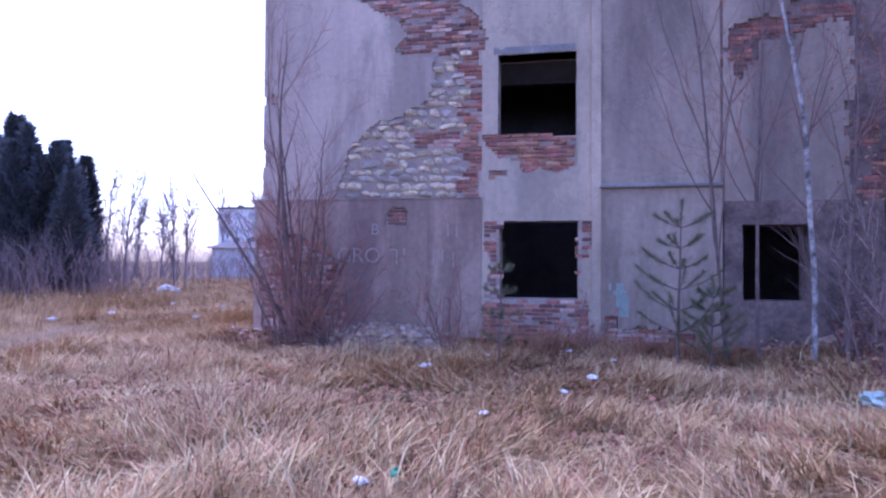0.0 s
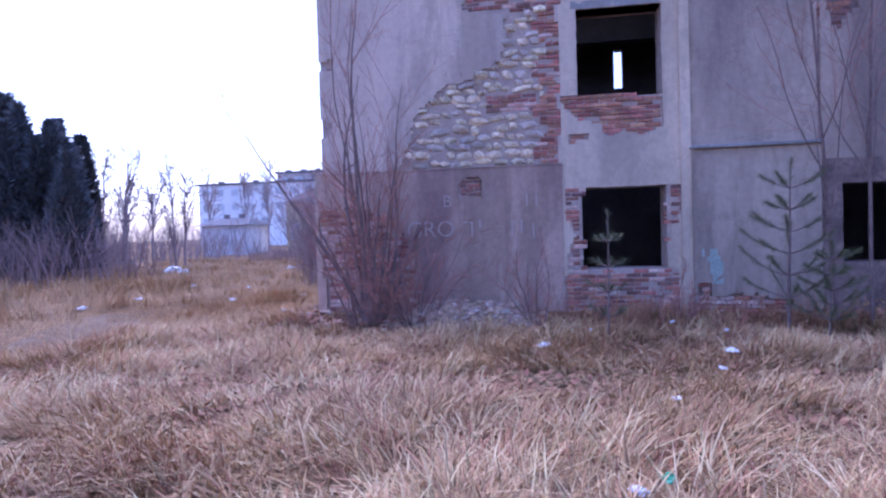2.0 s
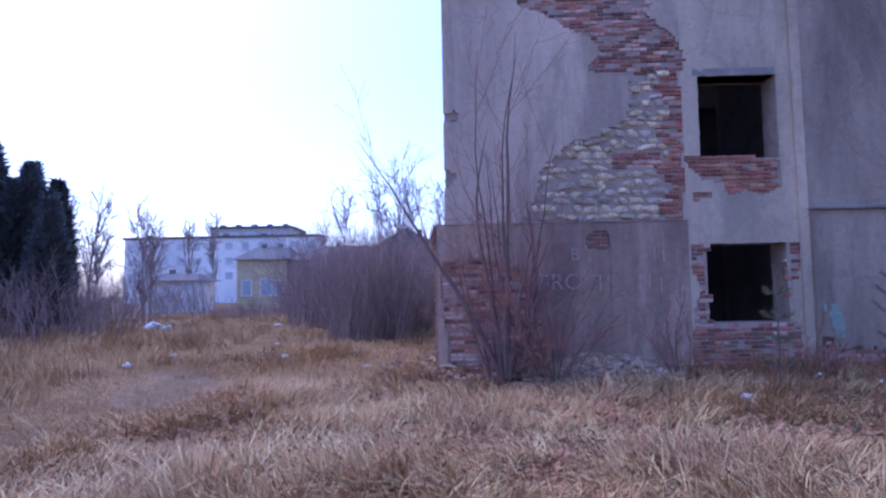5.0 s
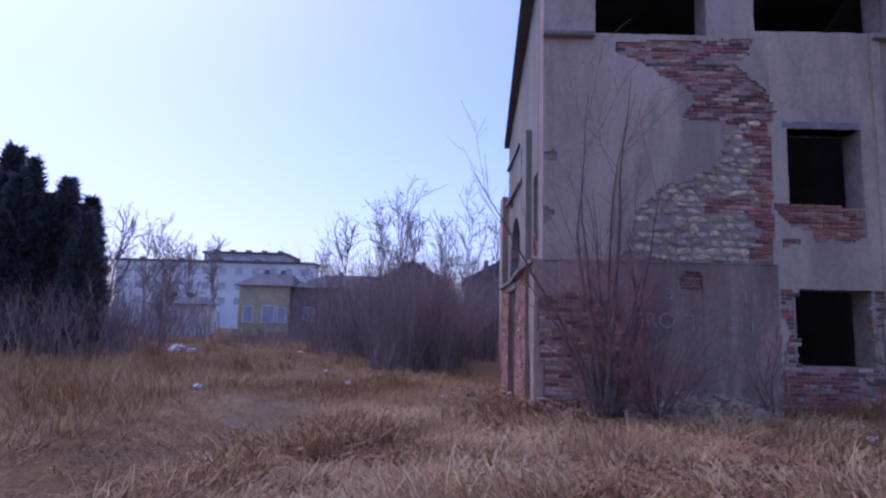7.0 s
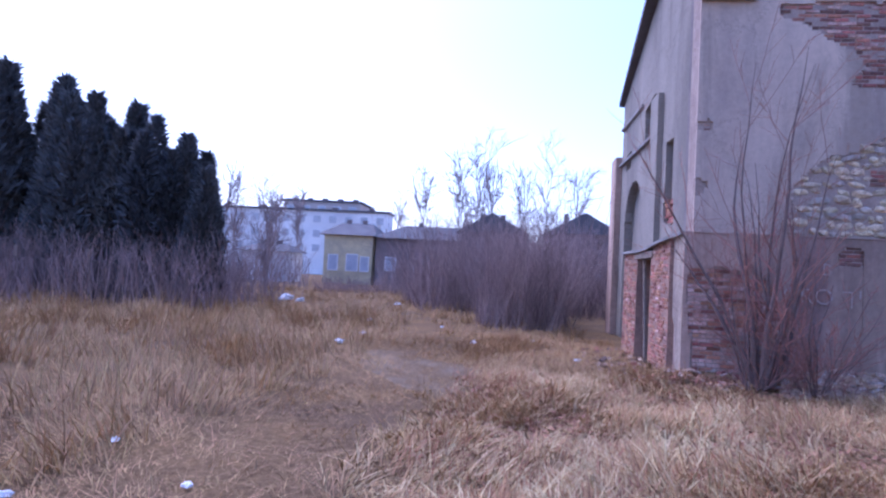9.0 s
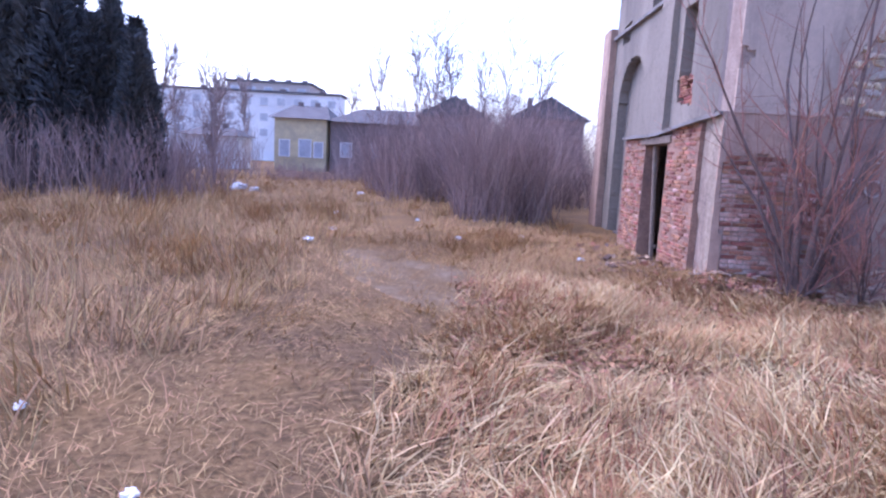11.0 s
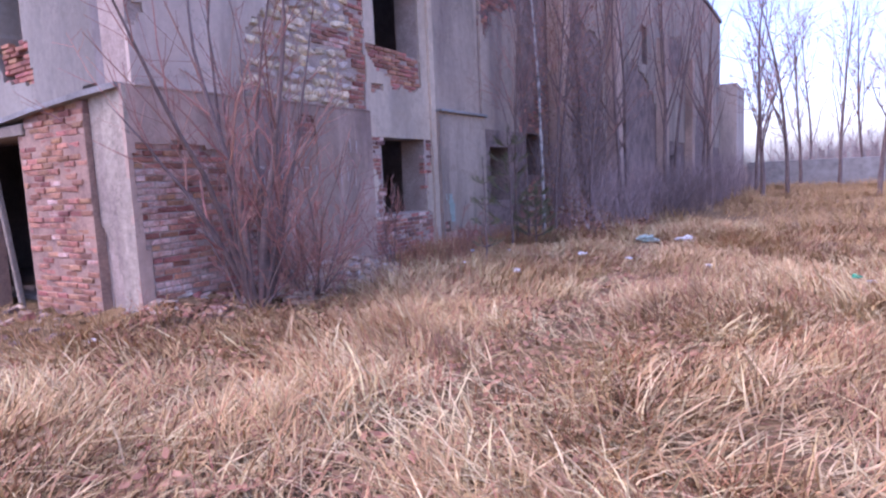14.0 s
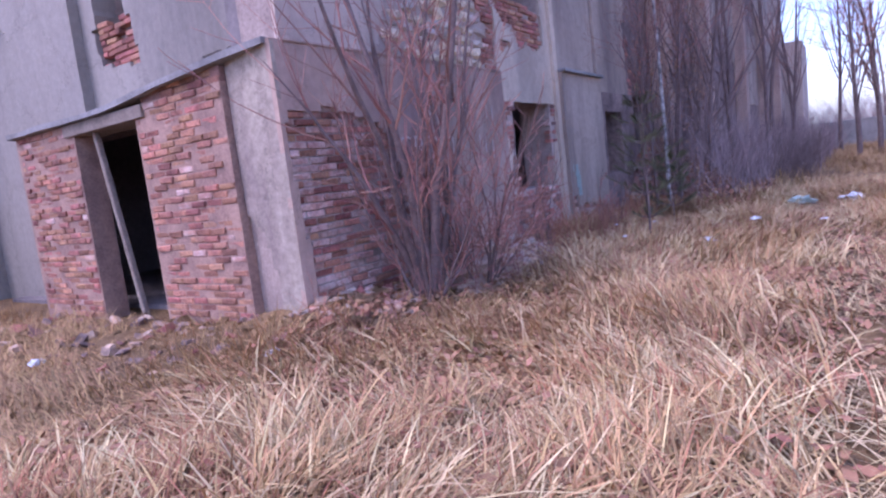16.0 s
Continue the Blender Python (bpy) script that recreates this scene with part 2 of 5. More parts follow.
def grid_slab(us, vs, keep, out, thick, place, jitter=0.0, relief=0.0, both=False, warp=None):
    """A slab on a wall: the cells that are kept, with a front at depth out, real edges and openings that go through it."""
    us, vs = np.asarray(us), np.asarray(vs)
    nu, nv = len(us), len(vs)
    keep = np.asarray(keep)
    verts, index, faces = [], {}, []

    def vert(i, j, back):
        key = (i, j, back)
        if key not in index:
            u, v = us[i], vs[j]
            if jitter and 0 < i < nu - 1 and 0 < j < nv - 1:
                r = noise.noise_vector((u * 9.7, v * 9.7, 3.1))
                u, v = u + jitter * r[0], v + jitter * r[1]
            d = out - (thick if back else 0)
            if relief and not back:
                d += relief * (noise.noise((u * 1.7, v * 1.7, 0.5)) + 0.5 * noise.noise((u * 6, v * 6, 7.5)))
            if warp:
                u, v = warp(u, v)
            index[key] = len(verts)
            verts.append(place(u, v, d))
        return index[key]

    def cell(i, j):
        return 0 <= i < nu - 1 and 0 <= j < nv - 1 and keep[i, j]

    for i in range(nu - 1):
        for j in range(nv - 1):
            if not keep[i, j]:
                continue
            faces.append((vert(i, j, 0), vert(i + 1, j, 0), vert(i + 1, j + 1, 0), vert(i, j + 1, 0)))
            if both:
                faces.append((vert(i, j, 1), vert(i, j + 1, 1), vert(i + 1, j + 1, 1), vert(i + 1, j, 1)))
            for ok, a, b in ((cell(i, j - 1), (i, j), (i + 1, j)), (cell(i + 1, j), (i + 1, j), (i + 1, j + 1)),
                             (cell(i, j + 1), (i + 1, j + 1), (i, j + 1)), (cell(i - 1, j), (i, j + 1), (i, j))):
                if not ok:
                    faces.append((vert(*b, 0), vert(*a, 0), vert(*a, 1), vert(*b, 1)))
    return verts, faces


def core_wall(name, u0, u1, v0, v1, openings, out, thick, place, material, parent=None, label="", more_u=(), more_v=(), warp=None):
    us = sorted({u0, u1, *more_u, *[o[0] for o in openings], *[o[1] for o in openings]})
    vs = sorted({v0, v1, *more_v, *[o[2] for o in openings], *[o[3] for o in openings]})
    us, vs = [u for u in us if u0 <= u <= u1], [v for v in vs if v0 <= v <= v1]
    keep = np.ones((len(us) - 1, len(vs) - 1), bool)
    for i in range(len(us) - 1):
        for j in range(len(vs) - 1):
            cu, cv = (us[i] + us[i + 1]) / 2, (vs[j] + vs[j + 1]) / 2
            keep[i, j] = not any(o[0] < cu < o[1] and o[2] < cv < o[3] for o in openings)
    verts, faces = grid_slab(us, vs, keep, out, thick, place, both=True, warp=warp)
    return pydata(name, verts, faces, material, parent, label)


def inside_poly(p, u, v):
    hit = False
    for (x0, y0), (x1, y1) in zip(p, p[1:] + p[:1]):
        if (y0 > v) != (y1 > v) and u < (x1 - x0) * (v - y0) / (y1 - y0) + x0:
            hit = not hit
    return hit


def rag(u, v, amp, seed=0.0):
    r = noise.noise_vector((u * 2.3, v * 2.3, seed)) * amp + noise.noise_vector((u * 8, v * 8, seed + 4)) * amp * 0.5
    return u + r[0], v + r[1]


def plaster(name, u0, u1, v0, v1, holes, openings, out, thick, place, material, parent, label="", cell=0.055, amp=0.07, relief=0.008, warp=None):
    """A plaster coat with ragged holes where it has fallen off, and clean openings."""
    cuts_u = sorted({u0, u1, *[min(max(c, u0), u1) for o in openings for c in o[:2]]})
    cuts_v = sorted({v0, v1, *[min(max(c, v0), v1) for o in openings for c in o[2:]]})
    us, vs = [u0], [v0]
    for cuts, line in ((cuts_u, us), (cuts_v, vs)):
        for a, b in zip(cuts, cuts[1:]):
            k = max(1, round((b - a) / cell))
            line.extend(a + (b - a) * (s + 1) / k for s in range(k))
    keep = np.ones((len(us) - 1, len(vs) - 1), bool)
    for i in range(len(us) - 1):
        for j in range(len(vs) - 1):
            u, v = (us[i] + us[i + 1]) / 2, (vs[j] + vs[j + 1]) / 2
            if any(o[0] < u < o[1] and o[2] < v < o[3] for o in openings):
                keep[i, j] = False
                continue
            ru, rv = rag(u, v, amp)
            keep[i, j] = not any(inside_poly(h, ru, rv) for h in holes)
    verts, faces = grid_slab(us, vs, keep, out, thick, place, jitter=cell * 0.3, relief=relief, warp=warp)
    return pydata(name, verts, faces, material, parent, label)


BRICK_MESHES = {}


def brick_meshes(material):
    if material.name not in BRICK_MESHES:
        made = []
        for k in range(4):
            rnd = random.Random(k + 11)
            bm = bmesh.new()
            box(bm, -0.118, -0.05, -0.031, 0.118, 0.05, 0.031, jitter=0.006, rnd=rnd)
            es = [e for e in bm.edges if all(v.co.y < 0 for v in e.verts)]
            bmesh.ops.bevel(bm, geom=es, offset=0.008, segments=1, affect="EDGES")
            me = bpy.data.meshes.new("brick")
            bm.normal_update()
            bm.to_mesh(me)
            bm.free()
            me.materials.append(material)
            made.append(me)
        BRICK_MESHES[material.name] = made
    return BRICK_MESHES[material.name]


def lay_bricks(parent, u0, u1, v0, v1, test, out, side, mats, seed, limit=300):
    """Courses of bricks in a wall, each its own piece."""
    rnd = random.Random(seed)
    row, count, v = 0, 0, v0
    while v < v1:
        u = u0 + (0.0 if row % 2 else -0.125)
        while u < u1:
            cu, cv = u + 0.125, v + 0.037
            left, right = test(cu - 0.06, cv), test(cu + 0.06, cv)
            wide = 1.0 if left and right else 0.48
            cu += 0.0 if left == right else (0.0625 if right else -0.0625)
            if (left or right) and rnd.random() > 0.04 and count < limit:
                material = rnd.choices([m for m, _ in mats], [w for _, w in mats])[0]
                ob = new("brick", rnd.choice(brick_meshes(material)))
                ob.parent = parent
                d = out - 0.05 + rnd.uniform(-0.034, -0.004)
                turn = rnd.uniform(-1.2, 1.2)
                if side:
                    ob.matrix_basis = pose(-d, cu, cv, 0, turn, -90 + rnd.uniform(-1.5, 1.5)) @ Matrix.Diagonal((wide, 1, 1, 1))
                else:
                    ob.matrix_basis = pose(cu, -d, cv, 0, turn, rnd.uniform(-1.5, 1.5)) @ Matrix.Diagonal((wide, 1, 1, 1))
                count += 1
            u += 0.25
        v += 0.074
        row += 1
    return count


STONE_MESHES = {}


def stone_meshes(material):
    if material.name not in STONE_MESHES:
        made = []
        for k in range(8):
            rnd = random.Random(k + 50)
            bm = bmesh.new()
            bmesh.ops.create_icosphere(bm, subdivisions=1, radius=0.5)
            for v in bm.verts:
                c = v.co
                m = max(abs(c.x), abs(c.y), abs(c.z))
                c *= (0.5 / m) * 0.45 + 0.55
                c += Vector([rnd.uniform(-0.09, 0.09) for _ in range(3)])
            me = bpy.data.meshes.new("stone")
            bm.normal_update()
            bm.to_mesh(me)
            bm.free()
            me.materials.append(material)
            made.append(me)
        STONE_MESHES[material.name] = made
    return STONE_MESHES[material.name]


def lay_stones(parent, u0, u1, v0, v1, test, out, mats, seed, limit=300):
    rnd = random.Random(seed)
    v, count = v0, 0
    while v < v1:
        h = rnd.uniform(0.10, 0.19)
        u = u0 - rnd.uniform(0, 0.2)
        while u < u1:
            w = rnd.uniform(0.13, 0.36)
            cu, cv = u + w / 2, v + h / 2 + rnd.uniform(-0.03, 0.03)
            if test(cu, cv) and rnd.random() > 0.05 and count < limit:
                material = rnd.choices([m for m, _ in mats], [x for _, x in mats])[0]
                ob = new("stone", rnd.choice(stone_meshes(material)))
                ob.parent = parent
                m = pose(cu, -(out - 0.06) + rnd.uniform(-0.02, 0.02), cv, rnd.uniform(-9, 9), rnd.uniform(-14, 14), rnd.uniform(-8, 8))
                ob.matrix_basis = m @ Matrix.Diagonal((w * 1.06, rnd.uniform(0.14, 0.19), h * 1.04, 1))
                count += 1
            u += w
        v += h * 0.95
    return count


def tube_mesh(lines, sides=4):
    """Tapered round limbs along lines of (point, radius)."""
    verts, faces = [], []
    for line in lines:
        base = len(verts)
        n = len(line)
        for i, (p, r) in enumerate(line):
            a = Vector(line[max(i - 1, 0)][0])
            b = Vector(line[min(i + 1, n - 1)][0])
            ahead = (b - a).normalized() if (b - a).length > 1e-6 else Vector((0, 0, 1))
            s = ahead.orthogonal().normalized()
            w = ahead.cross(s)
            for k in range(sides):
                an = 2 * math.pi * k / sides
                verts.append(tuple(Vector(p) + (s * math.cos(an) + w * math.sin(an)) * r))
        for i in range(n - 1):
            for k in range(sides):
                k2 = (k + 1) % sides
                faces.append((base + i * sides + k, base + i * sides + k2, base + (i + 1) * sides + k2, base + (i + 1) * sides + k))
    return verts, faces


def limb(rnd, start, way, length, r0, r1, steps, wander, rise=0.0):
    p, d, line = Vector(start), Vector(way).normalized(), []
    for i in range(steps + 1):
        f = i / steps
        line.append((tuple(p), r0 + (r1 - r0) * f))
        d = (d + Vector([rnd.uniform(-wander, wander) for _ in range(3)]) + Vector((0, 0, rise))).normalized()
        p = p + d * (length / steps)
    return line


def along(line, f):
    i = min(int(f * (len(line) - 1)), len(line) - 2)
    k = f * (len(line) - 1) - i
    a, b = Vector(line[i][0]), Vector(line[i + 1][0])
    return a.lerp(b, k), (b - a).normalized(), line[i][1] * (1 - k) + line[i + 1][1] * k


def sprout(rnd, lines, per, length, spread, start=0.25, thin=0.5, rise=0.05, steps=5, wander=0.12, tip=0.0015):
    made = []
    for line in lines:
        for _ in range(per):
            p, d, r = along(line, rnd.uniform(start, 0.97))
            side = Vector([rnd.gauss(0, 1) for _ in range(3)]).normalized()
            made.append(limb(rnd, p, d + side * spread, length * rnd.uniform(0.5, 1.3), max(r * thin, tip * 1.5), tip, steps, wander, rise))
    return made


def bare_tree(name, x, y, z, height, seed, trunk_r, label, category, bark=BARK, twig=TWIG, boughs=12, forks=4, twigs=5, group="", lean=(0, 0, 1), spread=0.8, sides=5, fine_r=0.002):
    rnd = random.Random(seed)
    root = empty(name, x, y, z)
    trunk = limb(rnd, (0, 0, -0.1), lean, height, trunk_r, trunk_r * 0.15, 10, 0.05)
    arms = sprout(rnd, [trunk], boughs, height * 0.38, spread, 0.22, 0.55, 0.06, 6, 0.12, 2 * fine_r)
    sub = sprout(rnd, arms, forks, height * 0.17, 0.9, 0.2, 0.6, 0.05, 4, 0.15, 1.5 * fine_r)
    fine = sprout(rnd, sub, twigs, height * 0.08, 0.9, 0.1, 0.7, 0.04, 3, 0.15, fine_r)
    pydata("trunk", *tube_mesh([trunk], 8), bark, root, smooth=True)
    tagged(pydata("bough_mass", *tube_mesh(arms, sides), bark, root), kind="stuff")
    tagged(pydata("crown", *tube_mesh(sub + fine, 3), twig, root), kind="stuff")
    return tagged(root, label, category, group)

# ---- ground ----
def ground_z(x, y):
    z = 0.05 * noise.noise((x * 0.25, y * 0.25, 1.3)) + 0.025 * noise.noise((x * 0.9, y * 0.9, 5.0))
    z -= 0.12 * math.exp(-(((x + 4.7 + 0.4 * y) / 1.4) ** 2 + ((y + 0.1) / 2.6) ** 2))
    z += 0.20 * math.exp(-((y + 0.1) / 0.8) ** 2) / (1 + math.exp(-(x + 0.6) * 5)) if y > -3 and x < 40 else 0
    return z - 0.03


def spread(a, b, near, far, step):
    line, p = [], a
    while p < b:
        line.append(p)
        p += step if near <= p < far else max(step, 0.35 * (near - p if p < near else p - far) + step)
    return line + [b]


gx, gy = spread(-1500, 1500, -10, 14, 0.3), spread(-1500, 1500, -13, 3, 0.3)
gverts = [(x, y, ground_z(x, y) if abs(x) < 60 and abs(y) < 60 else -0.03) for x in gx for y in gy]
gfaces = [(i * len(gy) + j, (i + 1) * len(gy) + j, (i + 1) * len(gy) + j + 1, i * len(gy) + j + 1) for i in range(len(gx) - 1) for j in range(len(gy) - 1)]
ground = tagged(pydata("ground", gverts, gfaces, SOIL, smooth=True), "bare soil with matted dead straw around the ruin", "ground", kind="structure")

# ---- the ruin: openings ----
W1, W2, W3G = (4.72, 6.11, 0.90, 2.29), (4.69, 6.08, 3.81, 5.31), (8.79, 9.84, 0.93, 2.20)
TOPS = [(1.12, 3.25, 7.10, 8.5), (4.16, 6.62, 7.22, 8.7), (7.32, 9.7, 7.28, 8.7)]
BREACH = (10.95, 12.3, 1.5, 2.6)
SLIT = (6.68, 6.97, 6.35, 7.65)
TALL = [(12.9, 13.8, 3.9, 5.6), (15.3, 16.4, 0.1, 1.95), (19.0, 20.0, 3.8, 5.8), (23.2, 24.2, 6.0, 7.6), (27.5, 28.5, 3.8, 5.8), (34.0, 35.0, 3.8, 5.8), (19.0, 20.0, 0.6, 2.2), (29.0, 30.0, 0.6, 2.2)]
STONES = [(1.50, 2.70), (1.78, 3.20), (1.85, 3.70), (2.30, 4.08), (2.87, 4.27), (3.30, 4.50), (3.47, 4.80), (3.53, 5.36), (4.38, 5.38), (4.38, 2.70)]
TOPBRICK = [(2.72, 5.42), (2.98, 5.75), (2.75, 6.10), (2.20, 6.40), (1.50, 6.72), (1.50, 6.92), (2.40, 6.95), (4.10, 7.06), (4.05, 6.75), (3.75, 6.55), (4.22, 6.20), (4.50, 5.60), (4.38, 5.34), (3.55, 5.34)]
UNDER = [(4.39, 3.86), (6.07, 3.84), (6.05, 3.29), (5.74, 3.17), (5.45, 3.24), (5.19, 3.17), (5.10, 3.38), (4.75, 3.45), (4.55, 3.52)]
CHIP = [(4.57, 3.07), (4.57, 3.20), (4.86, 3.21), (4.86, 3.08)]
JAMB_L = [(4.42, 2.30), (4.72, 2.30), (4.72, 0.90), (4.46, 0.90), (4.44, 1.2), (4.60, 1.5), (4.45, 1.8)]
JAMB_R = [(6.11, 2.30), (6.41, 2.30), (6.41, 1.88), (6.18, 1.60), (6.11, 1.2)]
SILL = [(4.41, 0.1), (4.42, 0.78), (4.70, 0.92), (6.11, 0.92), (6.30, 0.78), (6.25, 0.1)]
RIGHTBRICK = [(8.57, 5.55), (8.48, 4.90), (8.72, 4.60), (8.95, 4.95), (9.03, 5.26), (9.8, 5.40), (10.5, 5.60), (10.45, 6.30), (9.9, 6.10), (9.3, 5.65)]
CORNERPATCH = [(0.14, -0.2), (0.12, 0.4), (0.05, 1.3), (0.07, 2.05), (0.45, 2.10), (1.22, 2.04), (1.5, 1.80), (1.60, 1.5), (1.75, 1.25), (1.85, 0.6), (1.80, -0.2)]
NICHE = [(2.56, 2.24), (2.62, 2.44), (2.81, 2.58), (3.06, 2.48), (3.06, 2.20)]
FOOT = [(6.5, 0.0), (6.55, 0.62), (6.75, 0.66), (6.8, 0.40), (7.2, 0.45), (8.0, 0.35), (8.0, 0.0)]

# ---- front wall ----
wall_front = core_wall("wall_front", 0.14, 8.46, 2.7, 11.3, [W2, *TOPS[:2], (7.32, 8.46, 7.28, 8.7)], -0.04, 0.5, FRONT, MORTAR)
tagged(wall_front, "rubble and brick upper wall of a ruin, plaster fallen off in patches", "wall", kind="structure")
wall_front_base = core_wall("wall_front_base", 0.0, 8.46, -0.4, 2.7, [W1], -0.02, 0.55, FRONT, MORTAR)
tagged(wall_front_base, "damp ground-floor wall of the ruin with bare brick spots", "wall", kind="structure")
NOTCH = [(0.0, 3.35), (0.0, 3.75), (0.32, 3.6), (0.26, 3.4)]
SCAR = [(0.0, 4.55), (0.0, 4.75), (0.42, 4.72), (0.40, 4.58)]
plaster("plaster_coat", 0.12, 4.40, 2.72, 11.3, [STONES, TOPBRICK, NOTCH, SCAR], [TOPS[0], (4.16, 4.40, 7.22, 8.7)], 0.0, 0.05, FRONT, PLASTER, wall_front, "grey cracked plaster coat")
plaster("plaster_coat", 4.40, 6.34, 2.72, 11.3, [UNDER, CHIP, TOPBRICK], [W2, (4.40, 6.34, 7.22, 8.7)], -0.005, 0.05, FRONT, PLASTER_WARM, wall_front, "beige plaster round the window")
plaster("plaster_coat", 6.34, 6.50, 0.0, 7.2, [], [], 0.05, 0.1, FRONT, PLASTER_WARM, wall_front, "narrow plaster lesene", relief=0.004)
plaster("plaster_coat", 6.34, 6.50, 7.2, 11.3, [], [(6.34, 6.50, 7.22, 8.7)], 0.0, 0.05, FRONT, PLASTER_WARM, wall_front, "plaster beside the top window", relief=0.004)
plaster("plaster_coat", 6.50, 8.46, 2.90, 11.3, [RIGHTBRICK], [(6.50, 6.62, 7.22, 8.7), (7.32, 8.46, 7.28, 8.7)], 0.0, 0.05, FRONT, PLASTER_RIGHT, wall_front, "stained grey plaster panel")
plaster("plaster_coat", -0.03, 4.40, -0.3, 2.72, [CORNERPATCH, NICHE], [], 0.03, 0.06, FRONT, PLASTER_DAMP, wall_front_base, "damp stained base plaster")
plaster("plaster_coat", 4.40, 6.34, -0.3, 2.72, [JAMB_L, JAMB_R, SILL], [W1], 0.0, 0.04, FRONT, PLASTER_WARM, wall_front_base, "beige plaster round the ground-floor window")
plaster("plaster_coat", 6.50, 8.46, -0.3, 2.84, [FOOT], [], 0.12, 0.16, FRONT, PLASTER_RIGHT, wall_front_base, "light base plaster with dark runs")
plaster("repair_patch", 3.02, 3.42, -0.2, 2.55, [], [], 0.042, 0.03, FRONT, PLASTER_DAMP, wall_front_base, "darker patched strip", relief=0.012)

bm = bmesh.new()
box(bm, 6.48, -0.20, 2.84, 8.48, 0.0, 2.90, 0.012)
part("ledge", bm, CONCRETE, wall_front_base, "thin dark concrete ledge")
bm = bmesh.new()
box(bm, 0.12, -0.045, 2.70, 4.38, 0.02, 2.73, 0.008)
part("ledge", bm, PLASTER_DAMP, wall_front_base, "narrow chipped offset of the wall")
bm = bmesh.new()
box(bm, 0.10, -0.16, 6.98, 1.08, 0.0, 7.07, 0.015)
part("cornice", bm, CONCRETE, wall_front, "broken stub of a dark cornice")
bm = bmesh.new()
box(bm, 6.36, -0.14, 7.06, 6.95, 0.0, 7.14, 0.015)
part("cornice", bm, CONCRETE, wall_front, "broken stub of a dark cornice")
bm = bmesh.new()
box(bm, 4.60, 0.0, 5.31, 6.18, 0.46, 5.45, 0.01)
part("lintel", bm, CONCRETE, wall_front, "concrete window lintel")

in_poly = lambda p: (lambda u, v: inside_poly(p, *rag(u, v, 0.07)))
patch = empty("rubble_masonry")
patch.parent = wall_front
tagged(patch, "bare cream rubble stones set in brown mortar")
lay_stones(patch, 1.4, 4.15, 2.74, 5.5, lambda u, v: inside_poly(STONES, u, v) and u < 4.06 - 0.12 * math.sin(v * 9) and not (3.1 < u < 4.1 and 3.66 < v < 3.92), -0.005, [(STONE, 6), (STONE_GREY, 2)], 3)
patch = empty("bare_brickwork")
patch.parent = wall_front
tagged(patch, "red bricks bared round the window and under the cornice")
lay_bricks(patch, 3.8, 4.38, 2.74, 5.42, lambda u, v: inside_poly(STONES, u, v) and u > 4.03 - 0.12 * math.sin(v * 9), -0.005, False, [(BRICK, 5), (BRICK_ORANGE, 2), (BRICK_LIMED, 1)], 5)
lay_bricks(patch, 3.0, 4.1, 3.66, 3.92, lambda u, v: 3.1 < u < 4.05, -0.005, False, [(BRICK, 3), (BRICK_DARK, 2), (BRICK_LIMED, 1)], 6)
lay_bricks(patch, 1.2, 4.6, 5.36, 7.1, in_poly(TOPBRICK), -0.012, False, [(BRICK, 4), (BRICK_DARK, 5), (BRICK_LIMED, 2)], 7)
lay_bricks(patch, 0.0, 0.5, 3.3, 4.8, lambda u, v: u > 0.22 and (inside_poly(NOTCH, u, v) or inside_poly(SCAR, u, v)), -0.012, False, [(BRICK, 4), (BRICK_DARK, 3)], 19)
patch = empty("bare_brickwork")
patch.parent = wall_front
tagged(patch, "bright red bricks under the upper window sill")
lay_bricks(patch, 4.3, 6.1, 3.05, 3.83, lambda u, v: inside_poly(UNDER, *rag(u, v, 0.07)) or inside_poly(CHIP, u, v), 0.0, False, [(BRICK_ORANGE, 3), (BRICK, 7)], 8)
lay_bricks(patch, 8.35, 8.46, 4.8, 5.7, in_poly(RIGHTBRICK), -0.015, False, [(BRICK, 5)], 18)
patch = empty("bare_brickwork")
patch.parent = wall_front_base
tagged(patch, "worn red bricks round the ground-floor window")
lay_bricks(patch, 4.3, 6.5, 0.0, 2.3, lambda u, v: any(inside_poly(p, *rag(u, v, 0.07)) for p in (JAMB_L, JAMB_R, SILL)) and not (W1[0] + 0.06 < u < W1[1] - 0.06 and v > W1[2] - 0.02), 0.012, False, [(BRICK, 5), (BRICK_DARK, 3), (BRICK_LIMED, 1)], 9)
patch = empty("bare_brickwork")
patch.parent = wall_front_base
tagged(patch, "limewashed and red bricks bared at the corner")
lay_bricks(patch, 0.05, 1.95, -0.15, 2.1, in_poly(CORNERPATCH), 0.016, False, [(BRICK_LIMED, 6), (BRICK, 3), (BRICK_ORANGE, 2)], 10)
lay_bricks(patch, 2.5, 3.1, 2.15, 2.6, in_poly(NICHE), 0.012, False, [(BRICK_DARK, 5), (BRICK, 1)], 12)
lay_bricks(patch, 6.5, 8.1, -0.1, 0.68, in_poly(FOOT), 0.10, False, [(BRICK_LIMED, 3), (BRICK, 4)], 13)

